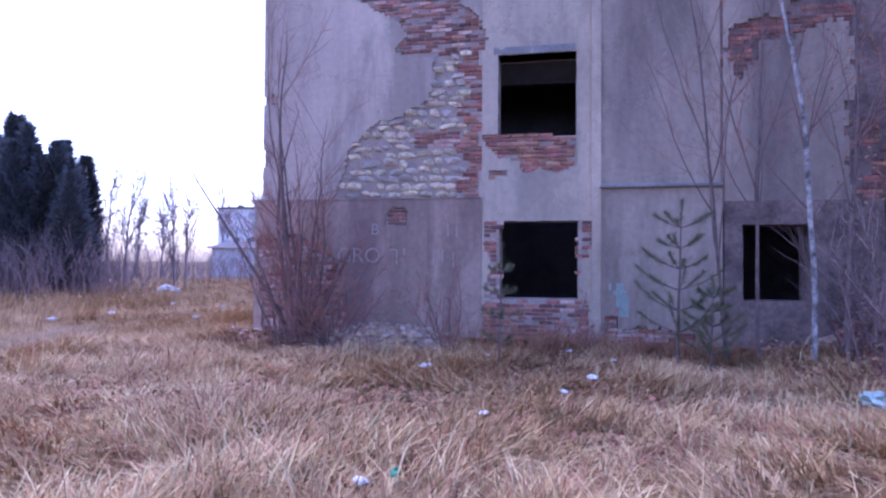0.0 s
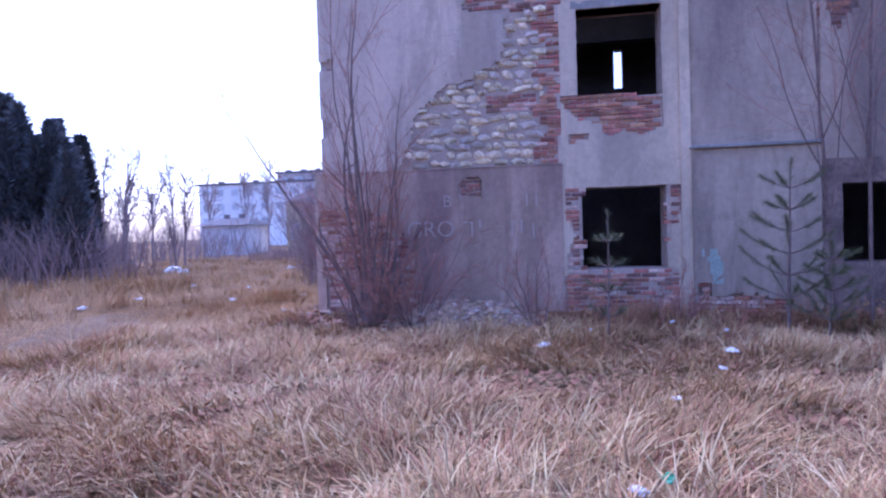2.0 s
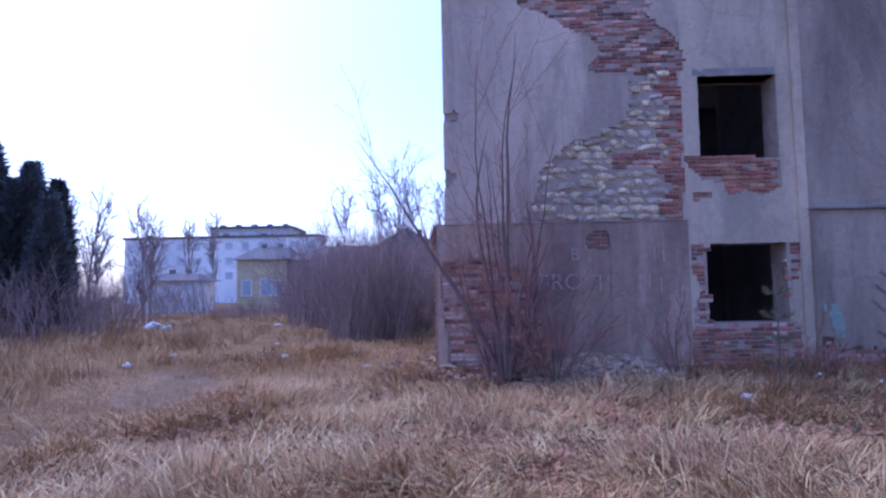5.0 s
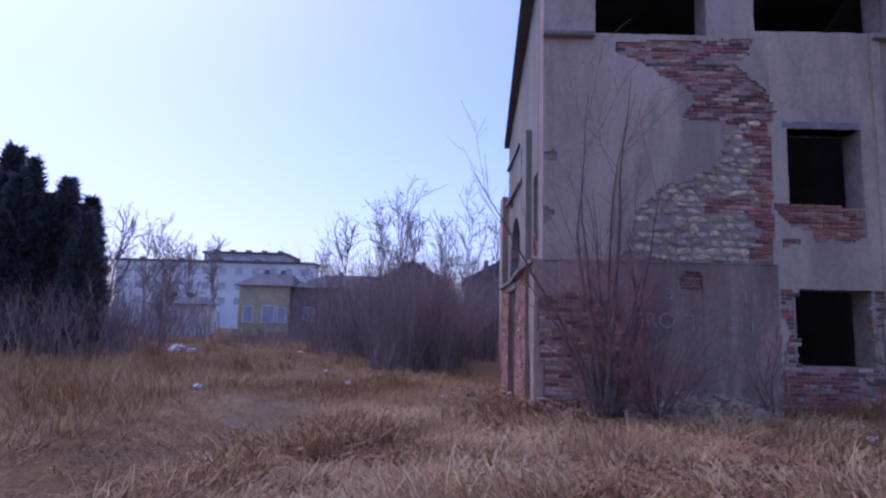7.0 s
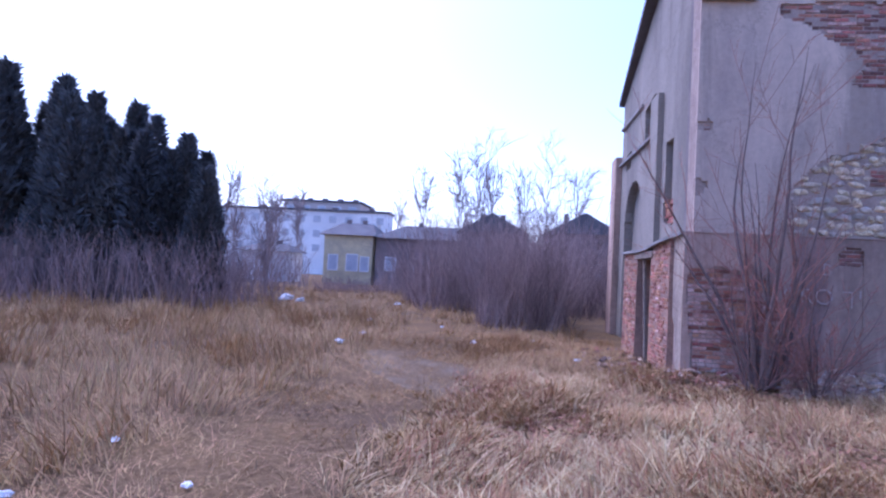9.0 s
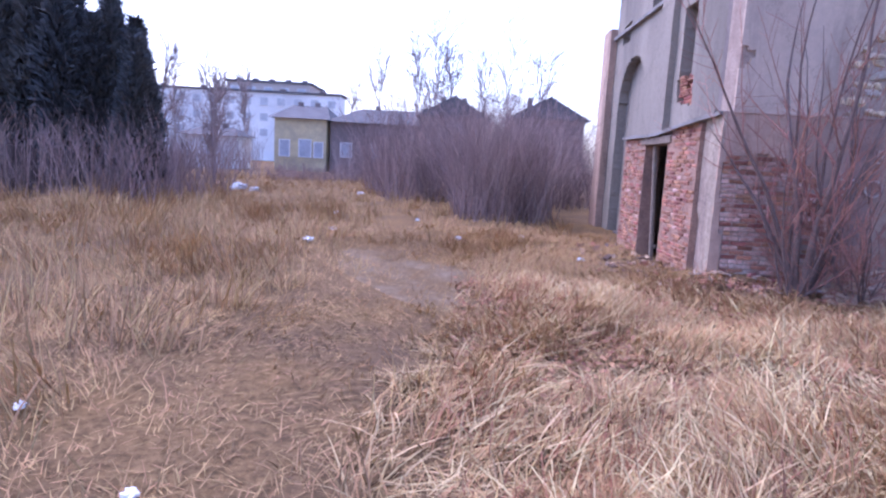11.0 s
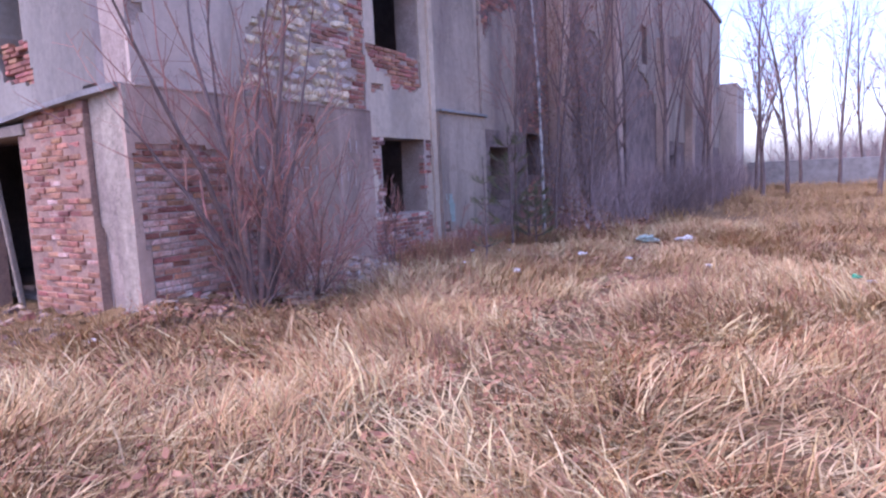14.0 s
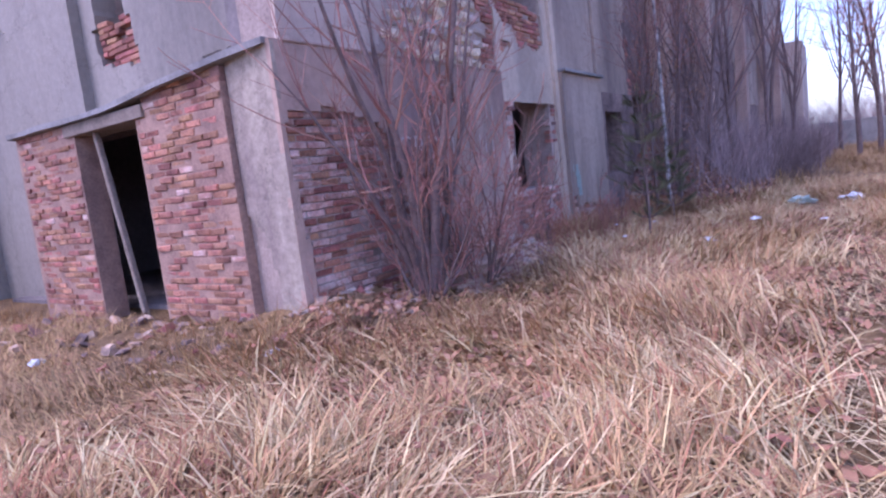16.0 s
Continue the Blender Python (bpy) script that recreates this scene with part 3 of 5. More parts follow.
# ---- east part of the front, broken and overgrown ----
wall_east = core_wall("wall_east", 8.46, 47.0, -0.4, 12.0, [W3G, (8.46, 9.7, 7.28, 8.7), BREACH, *TALL], 0.0, 0.5, FRONT, MASONRY_DARK)
tagged(wall_east, "long stained wall of the ruin with empty openings", "wall", kind="structure")
plaster("plaster_coat", 8.5, 18.0, 2.6, 11.9, [RIGHTBRICK, [(10.45, 2.4), (10.35, 3.8), (10.6, 4.6), (10.3, 5.6), (10.9, 7.6), (14.6, 8.2), (15.4, 6.2), (17.5, 6.0), (17.8, 2.4)]], [(8.5, 9.7, 7.28, 8.7), *TALL], 0.05, 0.05, FRONT, PLASTER_RIGHT, wall_east, "grey plaster hanging on in sheets", cell=0.08, amp=0.15)
plaster("plaster_coat", 18.0, 46.8, 2.9, 11.9, [[(18.5, 2.8), (19.5, 4.2), (21.5, 6.0), (24, 5.4), (26, 4.4), (26.5, 2.8)], [(28, 6), (29, 8), (32, 8.5), (33, 6.5)], [(36, 2.8), (37, 5), (40, 5.5), (42, 2.8)]], TALL, 0.05, 0.05, FRONT, PLASTER_RIGHT, wall_east, "grey plaster of the far wall", cell=0.16, amp=0.2)
plaster("plaster_coat", 8.5, 10.45, -0.3, 2.6, [], [W3G], 0.05, 0.05, FRONT, MASONRY_DARK, wall_east, "dark crumbling base plaster round the east window")
patch = empty("bare_brickwork")
patch.parent = wall_east
tagged(patch, "dark red bricks bared beside the breach")
lay_bricks(patch, 8.46, 10.7, 4.5, 5.8, in_poly(RIGHTBRICK), 0.03, False, [(BRICK, 5), (BRICK_DARK, 3)], 14)
lay_bricks(patch, 10.5, 12.9, 2.62, 4.6, lambda u, v: noise.noise((u * 1.3, v * 1.3, 2)) > -0.1, 0.03, False, [(BRICK_DARK, 5), (BRICK, 3)], 15, 150)
for x, h in ((18.0, 7.5), (26.0, 7.5), (33.0, 7.5), (40.0, 7.5), (12.6, 6.8)):
    bm = bmesh.new()
    box(bm, x, -0.45, -0.3, x + 0.7, 0.0, h, 0.03)
    part("buttress", bm, PLASTER_DAMP, wall_east)
bm = bmesh.new()
box(bm, 47.0, -1.2, -0.3, 52.0, 14.0, 7.6, 0.05)
tagged(part("wall_far_annex", bm, PLASTER), "lower plastered annex at the far end of the ruin", "wall", kind="structure")

# ---- side wall ----
BAY_A_WIN = (3.05, 3.75, 3.65, 5.15)
HIGH_WIN = (5.0, 6.2, 5.9, 7.5)
REAR_WIN = (8.0, 8.8, 5.4, 6.5)
LOW_WIN = (5.55, 5.95, 0.9, 2.0)
DOOR = (2.2, 3.6, -0.4, 2.3)
fall = lambda u, v: (u, v - max(0.0, (v - 5.2) / 6.1) * 0.385 * u)     # the wall's top falls towards the back
wall_west = core_wall("wall_west", 0.7, 9.5, 2.4, 11.3, [BAY_A_WIN, HIGH_WIN, REAR_WIN], -0.80, 0.3, SIDE, MORTAR, more_v=(5.2,), warp=fall)
tagged(wall_west, "tall plastered side wall of the ruin in stepped bays", "wall", kind="structure")
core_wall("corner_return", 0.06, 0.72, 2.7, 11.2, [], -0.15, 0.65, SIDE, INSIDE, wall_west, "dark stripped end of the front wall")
plaster("plaster_coat", 0.72, 4.1, 2.5, 11.3, [[(2.9, 3.1), (2.95, 3.7), (3.85, 3.7), (3.75, 3.2)], [(0.6, 2.4), (0.9, 3.3), (1.2, 2.9), (1.6, 2.95), (1.9, 2.6), (1.9, 2.4)], [(0.6, 6.3), (0.6, 7.0), (0.95, 6.6)]], [BAY_A_WIN], -0.50, 0.32, SIDE, PLASTER_SIDE, wall_west, "plaster bay with a slit window, colour lowered for its light", amp=0.06, warp=fall)
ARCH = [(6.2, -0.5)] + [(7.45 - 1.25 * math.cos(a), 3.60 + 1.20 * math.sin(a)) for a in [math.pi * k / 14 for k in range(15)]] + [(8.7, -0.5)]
plaster("plaster_coat", 4.1, 9.5, -0.3, 11.3, [ARCH], [(4.1, 5.2, -0.3, 2.42), HIGH_WIN, REAR_WIN, LOW_WIN], -0.50, 0.32, SIDE, PLASTER_SIDE, wall_west, "plaster bay with a tall blind arch, colour lowered for its light", amp=0.012, cell=0.07, warp=fall)
plaster("plaster_coat", 4.1, 4.9, 2.4, 6.5, [], [], -0.36, 0.14, SIDE, PLASTER_SIDE, wall_west, "flat stained plaster pilaster", cell=0.1)
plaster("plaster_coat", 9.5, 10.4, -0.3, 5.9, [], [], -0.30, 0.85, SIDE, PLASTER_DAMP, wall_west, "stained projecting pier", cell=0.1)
core_wall("inner_panel", 5.2, 9.5, -0.4, 5.0, [LOW_WIN], -0.76, 0.04, SIDE, PLASTER_SIDE, wall_west, "recessed panel of the arch, colour lowered for its light")
for u0, u1, v, d in ((4.9, 9.5, 5.55, -0.40), (6.4, 9.5, 6.75, -0.42)):
    bm = bmesh.new()
    box(bm, -d, u0, v, 0.5, u1, v + 0.10, 0.012)
    part("string_course", bm, CONCRETE, wall_west, "thin weathered string course")
wall_west_base = core_wall("wall_west_base", 0.66, 5.2, -0.4, 2.45, [DOOR], 0.10, 0.3, SIDE, MORTAR_RED)
tagged(wall_west_base, "brick-faced base of the side wall with an empty doorway", "wall", kind="structure")
core_wall("corner_block", 0.05, 0.66, -0.4, 2.68, [], -0.02, 0.4, SIDE, MORTAR, wall_west_base, "plain masonry of the corner")
plaster("plaster_coat", -0.028, 0.64, -0.3, 2.70, [[(0.35, -0.4), (0.3, 0.5), (0.42, 0.9), (0.7, 1.3), (0.7, -0.4)]], [], 0.03, 0.05, SIDE, PLASTER_STRIP, wall_west_base, "pale streaked corner pilaster", amp=0.05)
core_wall("pier_top", 0.66, 2.05, 2.45, 2.60, [], 0.09, 0.5, SIDE, BRICK_DARK, wall_west_base, "dark brick top of the pier")
bm = bmesh.new()
box(bm, -0.20, 0.02, 2.46, 0.80, 5.3, 2.52)
bmesh.ops.subdivide_edges(bm, edges=list(bm.edges), cuts=9, use_grid_fill=True)
for v in bm.verts:
    v.co.z += 0.22 * max(0.0, 1 - v.co.y / 2.6)
    v.co.x += 0.12 * max(0.0, 1 - v.co.y / 0.9)
    v.co += noise.noise_vector(v.co * 4) * 0.04
part("ledge_slab", bm, CONCRETE, wall_west_base, "sloping broken concrete slab over the base")
bm = bmesh.new()
box(bm, -0.14, 2.0, 2.3, 0.3, 3.8, 2.44, 0.01, 0.01)
part("lintel", bm, WOOD, wall_west_base, "dark wooden door lintel")
bm = bmesh.new()
vs = box(bm, -0.04, 3.22, -0.1, 0.03, 3.29, 2.3, 0.01)
for v in bm.verts:
    v.co.y -= 0.42 * (1 - v.co.z / 2.3)
part("door_post", bm, WOOD, wall_west_base, "leaning split wooden post in the doorway")
patch = empty("bare_brickwork")
patch.parent = wall_west_base
tagged(patch, "orange-red bricks of the doorway pier")
lay_bricks(patch, 0.66, 2.3, -0.15, 2.6, lambda u, v: 0.72 < u < 2.18 and v < 2.66 - 0.05 * u, 0.126, True, [(BRICK_ORANGE, 9), (BRICK, 4), (BRICK_LIMED, 1)], 20)
patch = empty("bare_brickwork")
patch.parent = wall_west_base
tagged(patch, "red bricks of the far doorway pier")
lay_bricks(patch, 3.5, 5.2, -0.15, 2.4, lambda u, v: 3.66 < u < 5.16, 0.126, True, [(BRICK_ORANGE, 6), (BRICK, 5), (BRICK_LIMED, 1)], 21)
patch = empty("bare_brickwork")
patch.parent = wall_west
tagged(patch, "red bricks under the slit window")
lay_bricks(patch, 2.9, 3.9, 3.1, 3.7, lambda u, v: 2.95 < u < 3.8, -0.52, True, [(BRICK, 5), (BRICK_ORANGE, 2)], 22)

# ---- inside and top, which close the ruin: mostly unseen, added to keep openings dark ----
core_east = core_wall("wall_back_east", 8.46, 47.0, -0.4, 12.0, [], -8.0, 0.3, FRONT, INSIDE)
tagged(core_east, "unseen rear wall of the long wing, coloured dark for shade", "wall", kind="structure")
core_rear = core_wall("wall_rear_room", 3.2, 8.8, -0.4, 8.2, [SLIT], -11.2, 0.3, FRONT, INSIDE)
tagged(core_rear, "end wall of the rear room with one narrow window, coloured dark for shade", "wall", kind="structure")
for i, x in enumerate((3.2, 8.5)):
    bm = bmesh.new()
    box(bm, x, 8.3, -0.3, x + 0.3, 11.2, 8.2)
    tagged(part("wall_rear_side_%d" % (i + 1), bm, INSIDE), "added side wall of the rear room, coloured dark for shade", "wall", kind="structure")
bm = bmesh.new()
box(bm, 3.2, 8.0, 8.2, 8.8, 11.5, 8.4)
tagged(part("roof_rear_room", bm, ROOF), "felted roof added to close the rear room", "roof", kind="structure")
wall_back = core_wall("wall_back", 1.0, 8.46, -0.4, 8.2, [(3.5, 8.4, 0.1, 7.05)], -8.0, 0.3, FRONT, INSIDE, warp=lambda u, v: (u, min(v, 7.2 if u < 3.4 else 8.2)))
tagged(wall_back, "rear wall with one narrow window, coloured dark for shade", "wall", kind="structure")
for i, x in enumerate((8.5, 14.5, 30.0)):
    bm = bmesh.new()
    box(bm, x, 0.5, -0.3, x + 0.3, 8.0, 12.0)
    tagged(part("wall_cross_%d" % (i + 1), bm, INSIDE), "added cross wall inside the ruin, coloured dark for shade", "wall", kind="structure")
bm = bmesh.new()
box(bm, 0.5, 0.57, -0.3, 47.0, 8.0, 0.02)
tagged(part("floor_inner", bm, INSIDE), "ground floor inside the ruin, coloured dark for shade", "floor", kind="structure")
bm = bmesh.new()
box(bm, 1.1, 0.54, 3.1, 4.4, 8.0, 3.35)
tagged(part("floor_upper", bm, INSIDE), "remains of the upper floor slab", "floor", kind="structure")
pydata_roof = [(x, y, z + k) for k in (0.0, 0.18) for x, y, z in ((0.05, -0.12, 11.45), (8.46, -0.12, 11.45), (8.46, 9.7, 7.65), (0.35, 9.7, 7.65))]
tagged(pydata("roof_west", pydata_roof, [(3, 2, 1, 0), (4, 5, 6, 7), (0, 1, 5, 4), (1, 2, 6, 5), (2, 3, 7, 6), (3, 0, 4, 7)], ROOF), "falling felted roof over the west end", "roof", kind="structure")
bm = bmesh.new()
box(bm, 8.46, -0.15, 12.0, 47.1, 8.4, 12.2)
tagged(part("roof_east", bm, ROOF), "flat roof deck over the long wing", "roof", kind="structure")

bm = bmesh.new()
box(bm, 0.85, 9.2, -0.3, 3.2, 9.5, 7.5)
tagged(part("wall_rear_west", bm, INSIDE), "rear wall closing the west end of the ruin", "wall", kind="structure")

# ---- writing on the base wall ----
def lettering(text, x, y, z, size, label, slant=0.0):
    cu = bpy.data.curves.new("letters", "FONT")
    cu.body, cu.size, cu.extrude, cu.offset, cu.shear = text, size, 0.002, -0.004, slant
    tmp = bpy.data.objects.new("letters_curve", cu)
    me = bpy.data.meshes.new_from_object(tmp)
    bpy.data.objects.remove(tmp)
    ob = link_mesh("chalk_writing", me, CHALK, wall_front_base, label)
    ob.matrix_basis = pose(x, y, z, 90, 0, 0)
    return ob


lettering("B", 2.32, -0.049, 2.05, 0.30, "pale painted letter B")
lettering("GRO", 1.66, -0.049, 1.53, 0.40, "pale painted letters GRO")
bm = bmesh.new()
for x, z, w, h in ((2.52, 1.72, 0.14, 0.02), (2.66, 1.45, 0.02, 0.28), (2.8, 1.62, 0.02, 0.14), (3.36, 1.45, 0.02, 0.30), (3.52, 1.5, 0.02, 0.24), (3.62, 1.98, 0.02, 0.22), (3.78, 1.96, 0.02, 0.2), (3.72, 1.42, 0.02, 0.26)):
    box(bm, x + 0.16, -0.052, z + 0.04, x + 0.16 + w, -0.047, z + 0.04 + h)
part("chalk_strokes", bm, CHALK, wall_front_base, "worn unreadable painted strokes")
plaster("spray_mark", 6.62, 6.95, 0.62, 1.2, [[(6.6, 0.5), (6.6, 1.4), (6.72, 1.4), (6.7, 0.9), (6.85, 0.5)], [(6.9, 1.0), (6.9, 1.4), (7.1, 1.4), (7.1, 1.0)]], [], 0.132, 0.004, FRONT, TEAL_PAINT, wall_front_base, "turquoise spray paint mark", amp=0.09, relief=0.0, cell=0.04)


# ---- grasses ----
def blades(name, n, where, height, width, lean, bend, material, seed, label, tuft=12, radius=0.12, parent=None):
    """Bent tapering blades in tufts; where gives the centres of the tufts."""
    rng = np.random.default_rng(seed)
    k = max(1, n // tuft)
    cx, cy = where(rng, k)
    k = len(cx)
    az0 = rng.uniform(0, 2 * np.pi, k) * 0.45 + 2.2 * np.sin(cx * 0.7 + 1.3) + 1.6 * np.cos(cy * 0.9)
    patch = np.sin(1.9 * cx + 0.9 * np.sin(1.3 * cy)) * np.sin(1.6 * cy + 1.1 * np.sin(0.9 * cx)) + 0.6 * np.sin(4.3 * cx + cy) * np.sin(3.7 * cy - cx)
    hs = rng.uniform(0.65, 1.2, k) * (0.92 + 0.38 * patch)
    x = np.repeat(cx, tuft) + rng.normal(0, radius, k * tuft)
    y = np.repeat(cy, tuft) + rng.normal(0, radius, k * tuft)
    az = np.repeat(az0, tuft) + rng.normal(0, 0.9, k * tuft)
    n = k * tuft
    h = np.repeat(hs, tuft) * rng.uniform(*height, n)
    l = np.clip(rng.normal(*lean, n) + np.repeat(np.maximum(0, -0.3 * patch), tuft), 0.02, 0.95)
    b = np.abs(rng.normal(*bend, n))
    w = rng.uniform(*width, n)
    z = np.array([ground_z(a, c) for a, c in zip(x, y)]) - 0.01
    d = np.stack([np.cos(az), np.sin(az), 0 * az], 1)
    s_az = az + np.pi / 2 + rng.uniform(-0.9, 0.9, n)
    s = np.stack([np.cos(s_az), np.sin(s_az), 0 * az], 1)
    base = np.stack([x, y, z], 1)
    rows = []
    for f, wide in ((0.0, 1.0), (0.4, 0.85), (0.75, 0.5)):
        up = np.maximum(h * (f * np.sqrt(1 - l ** 2) - 0.45 * b * f * f), 0.012 + 0.02 * f)
        c = base + d * (h * (l * f + b * f * f))[:, None] + np.stack([0 * up, 0 * up, up], 1)
        rows += [c - s * (w * wide / 2)[:, None], c + s * (w * wide / 2)[:, None]]
    up = np.maximum(h * (np.sqrt(1 - l ** 2) - 0.45 * b), 0.015)
    rows.append(base + d * (h * (l + b))[:, None] + np.stack([0 * up, 0 * up, up], 1))
    verts = np.stack(rows, 1).reshape(-1, 3)
    o = (np.arange(n) * 7)[:, None]
    loops = np.concatenate([o + np.array([[0, 1, 3, 2]]), o + np.array([[2, 3, 5, 4]]), o + np.array([[4, 5, 6]])], 1).ravel()
    start = (np.arange(n)[:, None] * 11 + np.array([[0, 4, 8]])).ravel()
    me = bpy.data.meshes.new(name)
    me.vertices.add(len(verts))
    me.vertices.foreach_set("co", verts.ravel())
    me.loops.add(len(loops))
    me.loops.foreach_set("vertex_index", loops.astype(np.int32))
    me.polygons.add(len(start))
    me.polygons.foreach_set("loop_start", start.astype(np.int32))
    me.update(calc_edges=True)
    ob = link_mesh(name, me, material)
    return tagged(ob, label, "grass", kind="stuff")


def bare(x, y):
    """How far the ground is trodden bare: the foot path, the muddy hollow and the tyre track by the east end."""
    path = np.exp(-((x + 4.85 + 0.0095 * np.maximum(y + 2, 0) ** 2) / 1.0) ** 2) * (y > -9) * (y < 20)
    mud = np.exp(-((x + 4.7 + 0.4 * y) / 1.1) ** 2 - ((y + 0.1) / 2.3) ** 2)
    walkway = np.exp(-((y + 11.2) / 1.0) ** 2)
    lane = 0.9 * np.exp(-((y + 4.55 - 0.01 * (x + 1) ** 2) / 0.5) ** 2) * (x > -3.5) * (x < 15)
    track = np.exp(-((y + 6.8 - 0.35 * (x - 8)) / 0.7) ** 2) * (x > 7)
    return np.clip(path * 0.65 + mud * 0.9 + walkway * 0.7 + track * 0.8 + lane, 0, 1)


def zone(x0, x1, y0, y1, flat=False, wall=True):
    def where(rng, k):
        x, y = rng.uniform(x0, x1, k * 2), rng.uniform(y0, y1, k * 2)
        r = rng.uniform(0, 1, k * 2)
        b = bare(x, y)
        ok = (r > 0.35 * b) if flat else (r > b * 1.1)
        if wall:
            ok &= ~((y > -0.35) & (x > -0.9))
            ok &= ~((y > -1.25) & (x > -0.7) & (x < 4.2) & (r > 0.12))
        return x[ok][:k], y[ok][:k]
    return where


blades("dry_grass", 84000, zone(-4.5, 12.5, -9.6, -0.3), (0.17, 0.38), (0.008, 0.016), (0.42, 0.25), (0.6, 0.3), GRASS, 1, "tall matted dry grass in front of the ruin", 22, 0.075)
blades("pale_straw", 24000, zone(-4.5, 12.5, -9.6, -0.6), (0.22, 0.44), (0.009, 0.017), (0.5, 0.25), (0.65, 0.3), GRASS_PALE, 2, "pale broken straw lying over the dry grass", 9, 0.08)
blades("rusty_grass", 34000, zone(-4.0, 12.0, -8.5, -0.3), (0.14, 0.34), (0.006, 0.012), (0.4, 0.25), (0.4, 0.2), GRASS_RUST, 3, "reddish dead undergrowth in the grass", 14, 0.12)
blades("tall_field_grass", 36000, zone(-32, -6.2, -9, 11), (0.35, 0.75), (0.010, 0.018), (0.22, 0.18), (0.3, 0.2), GRASS, 4, "tall dry grass in the open field", 18, 0.13)
blades("path_stubble", 56000, zone(-9, -1.5, -12.5, 6, flat=True), (0.06, 0.2), (0.006, 0.012), (0.7, 0.25), (0.4, 0.3), GRASS, 5, "short trampled straw on the foot path", 10, 0.14)
blades("lane_straw", 16000, zone(-3.5, 14, -5.4, -2.6, flat=True), (0.1, 0.3), (0.006, 0.012), (0.75, 0.2), (0.4, 0.3), GRASS_PALE, 10, "flattened pale straw of a faint lane", 10, 0.12)
blades("trodden_grass", 26000, zone(-6, 13, -13.5, -8.5), (0.10, 0.26), (0.006, 0.012), (0.5, 0.3), (0.4, 0.3), GRASS, 6, "short trodden grass along the walk", 12, 0.13)
blades("doorway_grass", 15000, zone(-4.2, -0.25, -1.0, 6.5, wall=False), (0.10, 0.30), (0.006, 0.012), (0.4, 0.25), (0.4, 0.25), GRASS, 12, "short dead grass before the doorway", 12, 0.12)
blades("back_grass", 26000, zone(-22, -0.5, 3, 34), (0.2, 0.45), (0.012, 0.022), (0.35, 0.2), (0.3, 0.2), GRASS, 7, "dry grass behind the corner of the ruin", 18, 0.18)
blades("east_grass", 36000, zone(12.0, 46, -18, -1.2), (0.3, 0.55), (0.010, 0.018), (0.4, 0.2), (0.4, 0.2), GRASS, 8, "yellow dry grass along the east wall", 18, 0.15)
blades("south_grass", 9000, zone(-20, 20, -24, -13), (0.25, 0.5), (0.012, 0.02), (0.3, 0.2), (0.3, 0.2), GRASS, 9, "dry grass south of the walk", 14, 0.18)

# muddy hollow on the path
mv, mf = [(-4.7, -0.1, ground_z(-4.7, -0.1) + 0.02)], []
for ring in range(1, 7):
    for k in range(28):
        a = 2 * math.pi * k / 28
        r = ring / 6 * (1 + 0.25 * noise.noise((math.cos(a) * 1.5, math.sin(a) * 1.5, 9.0)))
        py = -0.1 + 2.6 * r * math.sin(a)
        px = -4.7 + 1.25 * r * math.cos(a) - 0.4 * (py + 0.1)
        mv.append((px, py, ground_z(px, py) + (0.02 if ring < 6 else -0.03)))
for k in range(28):
    mf.append((0, 1 + k, 1 + (k + 1) % 28))
    for ring in range(5):
        a, b = 1 + ring * 28 + k, 1 + ring * 28 + (k + 1) % 28
        mf.append((a, a + 28, b + 28, b))
tagged(pydata("mud_patch", mv, mf, MUD, smooth=True), "wet brown muddy hollow in the trodden path", "mud", kind="structure")


# ---- bushes and saplings at the ruin ----
def bush(name, x, y, seed, stems, reach, fan, label, thick=0.03, twigs=9, fine=4, twig=TWIG, group=""):
    rnd = random.Random(seed)
    root = empty(name, x, y, ground_z(x, y))
    main = []
    for i in range(stems):
        a = rnd.uniform(0, 2 * math.pi)
        out = rnd.uniform(0.12, 1.0) * fan
        main.append(limb(rnd, (0.12 * math.cos(a), 0.1 * math.sin(a), -0.05), (out * math.cos(a), out * math.sin(a) * 0.7, 1), reach * rnd.uniform(0.45, 1.0) * (1.05 - 0.35 * out), thick * rnd.uniform(0.5, 1.2), 0.004, 10, 0.14, 0.05))
    side = sprout(rnd, main, twigs, reach * 0.24, 0.75, 0.18, 0.45, 0.06, 5, 0.1, 0.003)
    tiny = sprout(rnd, side, fine, reach * 0.08, 0.8, 0.1, 0.6, 0.04, 3, 0.12, 0.0028)
    for line in main:
        pydata("stem", *tube_mesh([line], 6), BARK, root, smooth=True)
    tagged(pydata("twig_mass", *tube_mesh(side, 4), twig, root), kind="stuff")
    tagged(pydata("twig_spray", *tube_mesh(tiny, 3), twig, root), kind="stuff")
    return tagged(root, label, "bush", group)


bush("corner_bush", 1.15, -0.60, 4, 13, 5.6, 0.5, "leafless many-stemmed bush at the corner of the ruin", 0.05, 7, 4)
bush("spreading_bush", 1.9, -0.85, 45, 15, 3.0, 1.5, "reddish leafless bush spreading along the base wall", 0.016, 8, 4)
bush("low_bush", 0.95, -0.75, 41, 8, 2.5, 1.3, "low spreading leafless bush beside the corner bush", 0.02, 8, 4)
bush("weed_bush", 3.9, -0.7, 42, 8, 1.5, 0.5, "thin reddish dead weed by the wall", 0.010, 7, 4)
bush("weed_bush", 6.0, -0.9, 43, 8, 1.2, 0.7, "small dry weed under the window", 0.009, 7, 4)
bush("weed_bush", 1.9, -0.8, 44, 7, 1.6, 0.8, "thin dry shoots along the wall foot", 0.010, 6, 4)

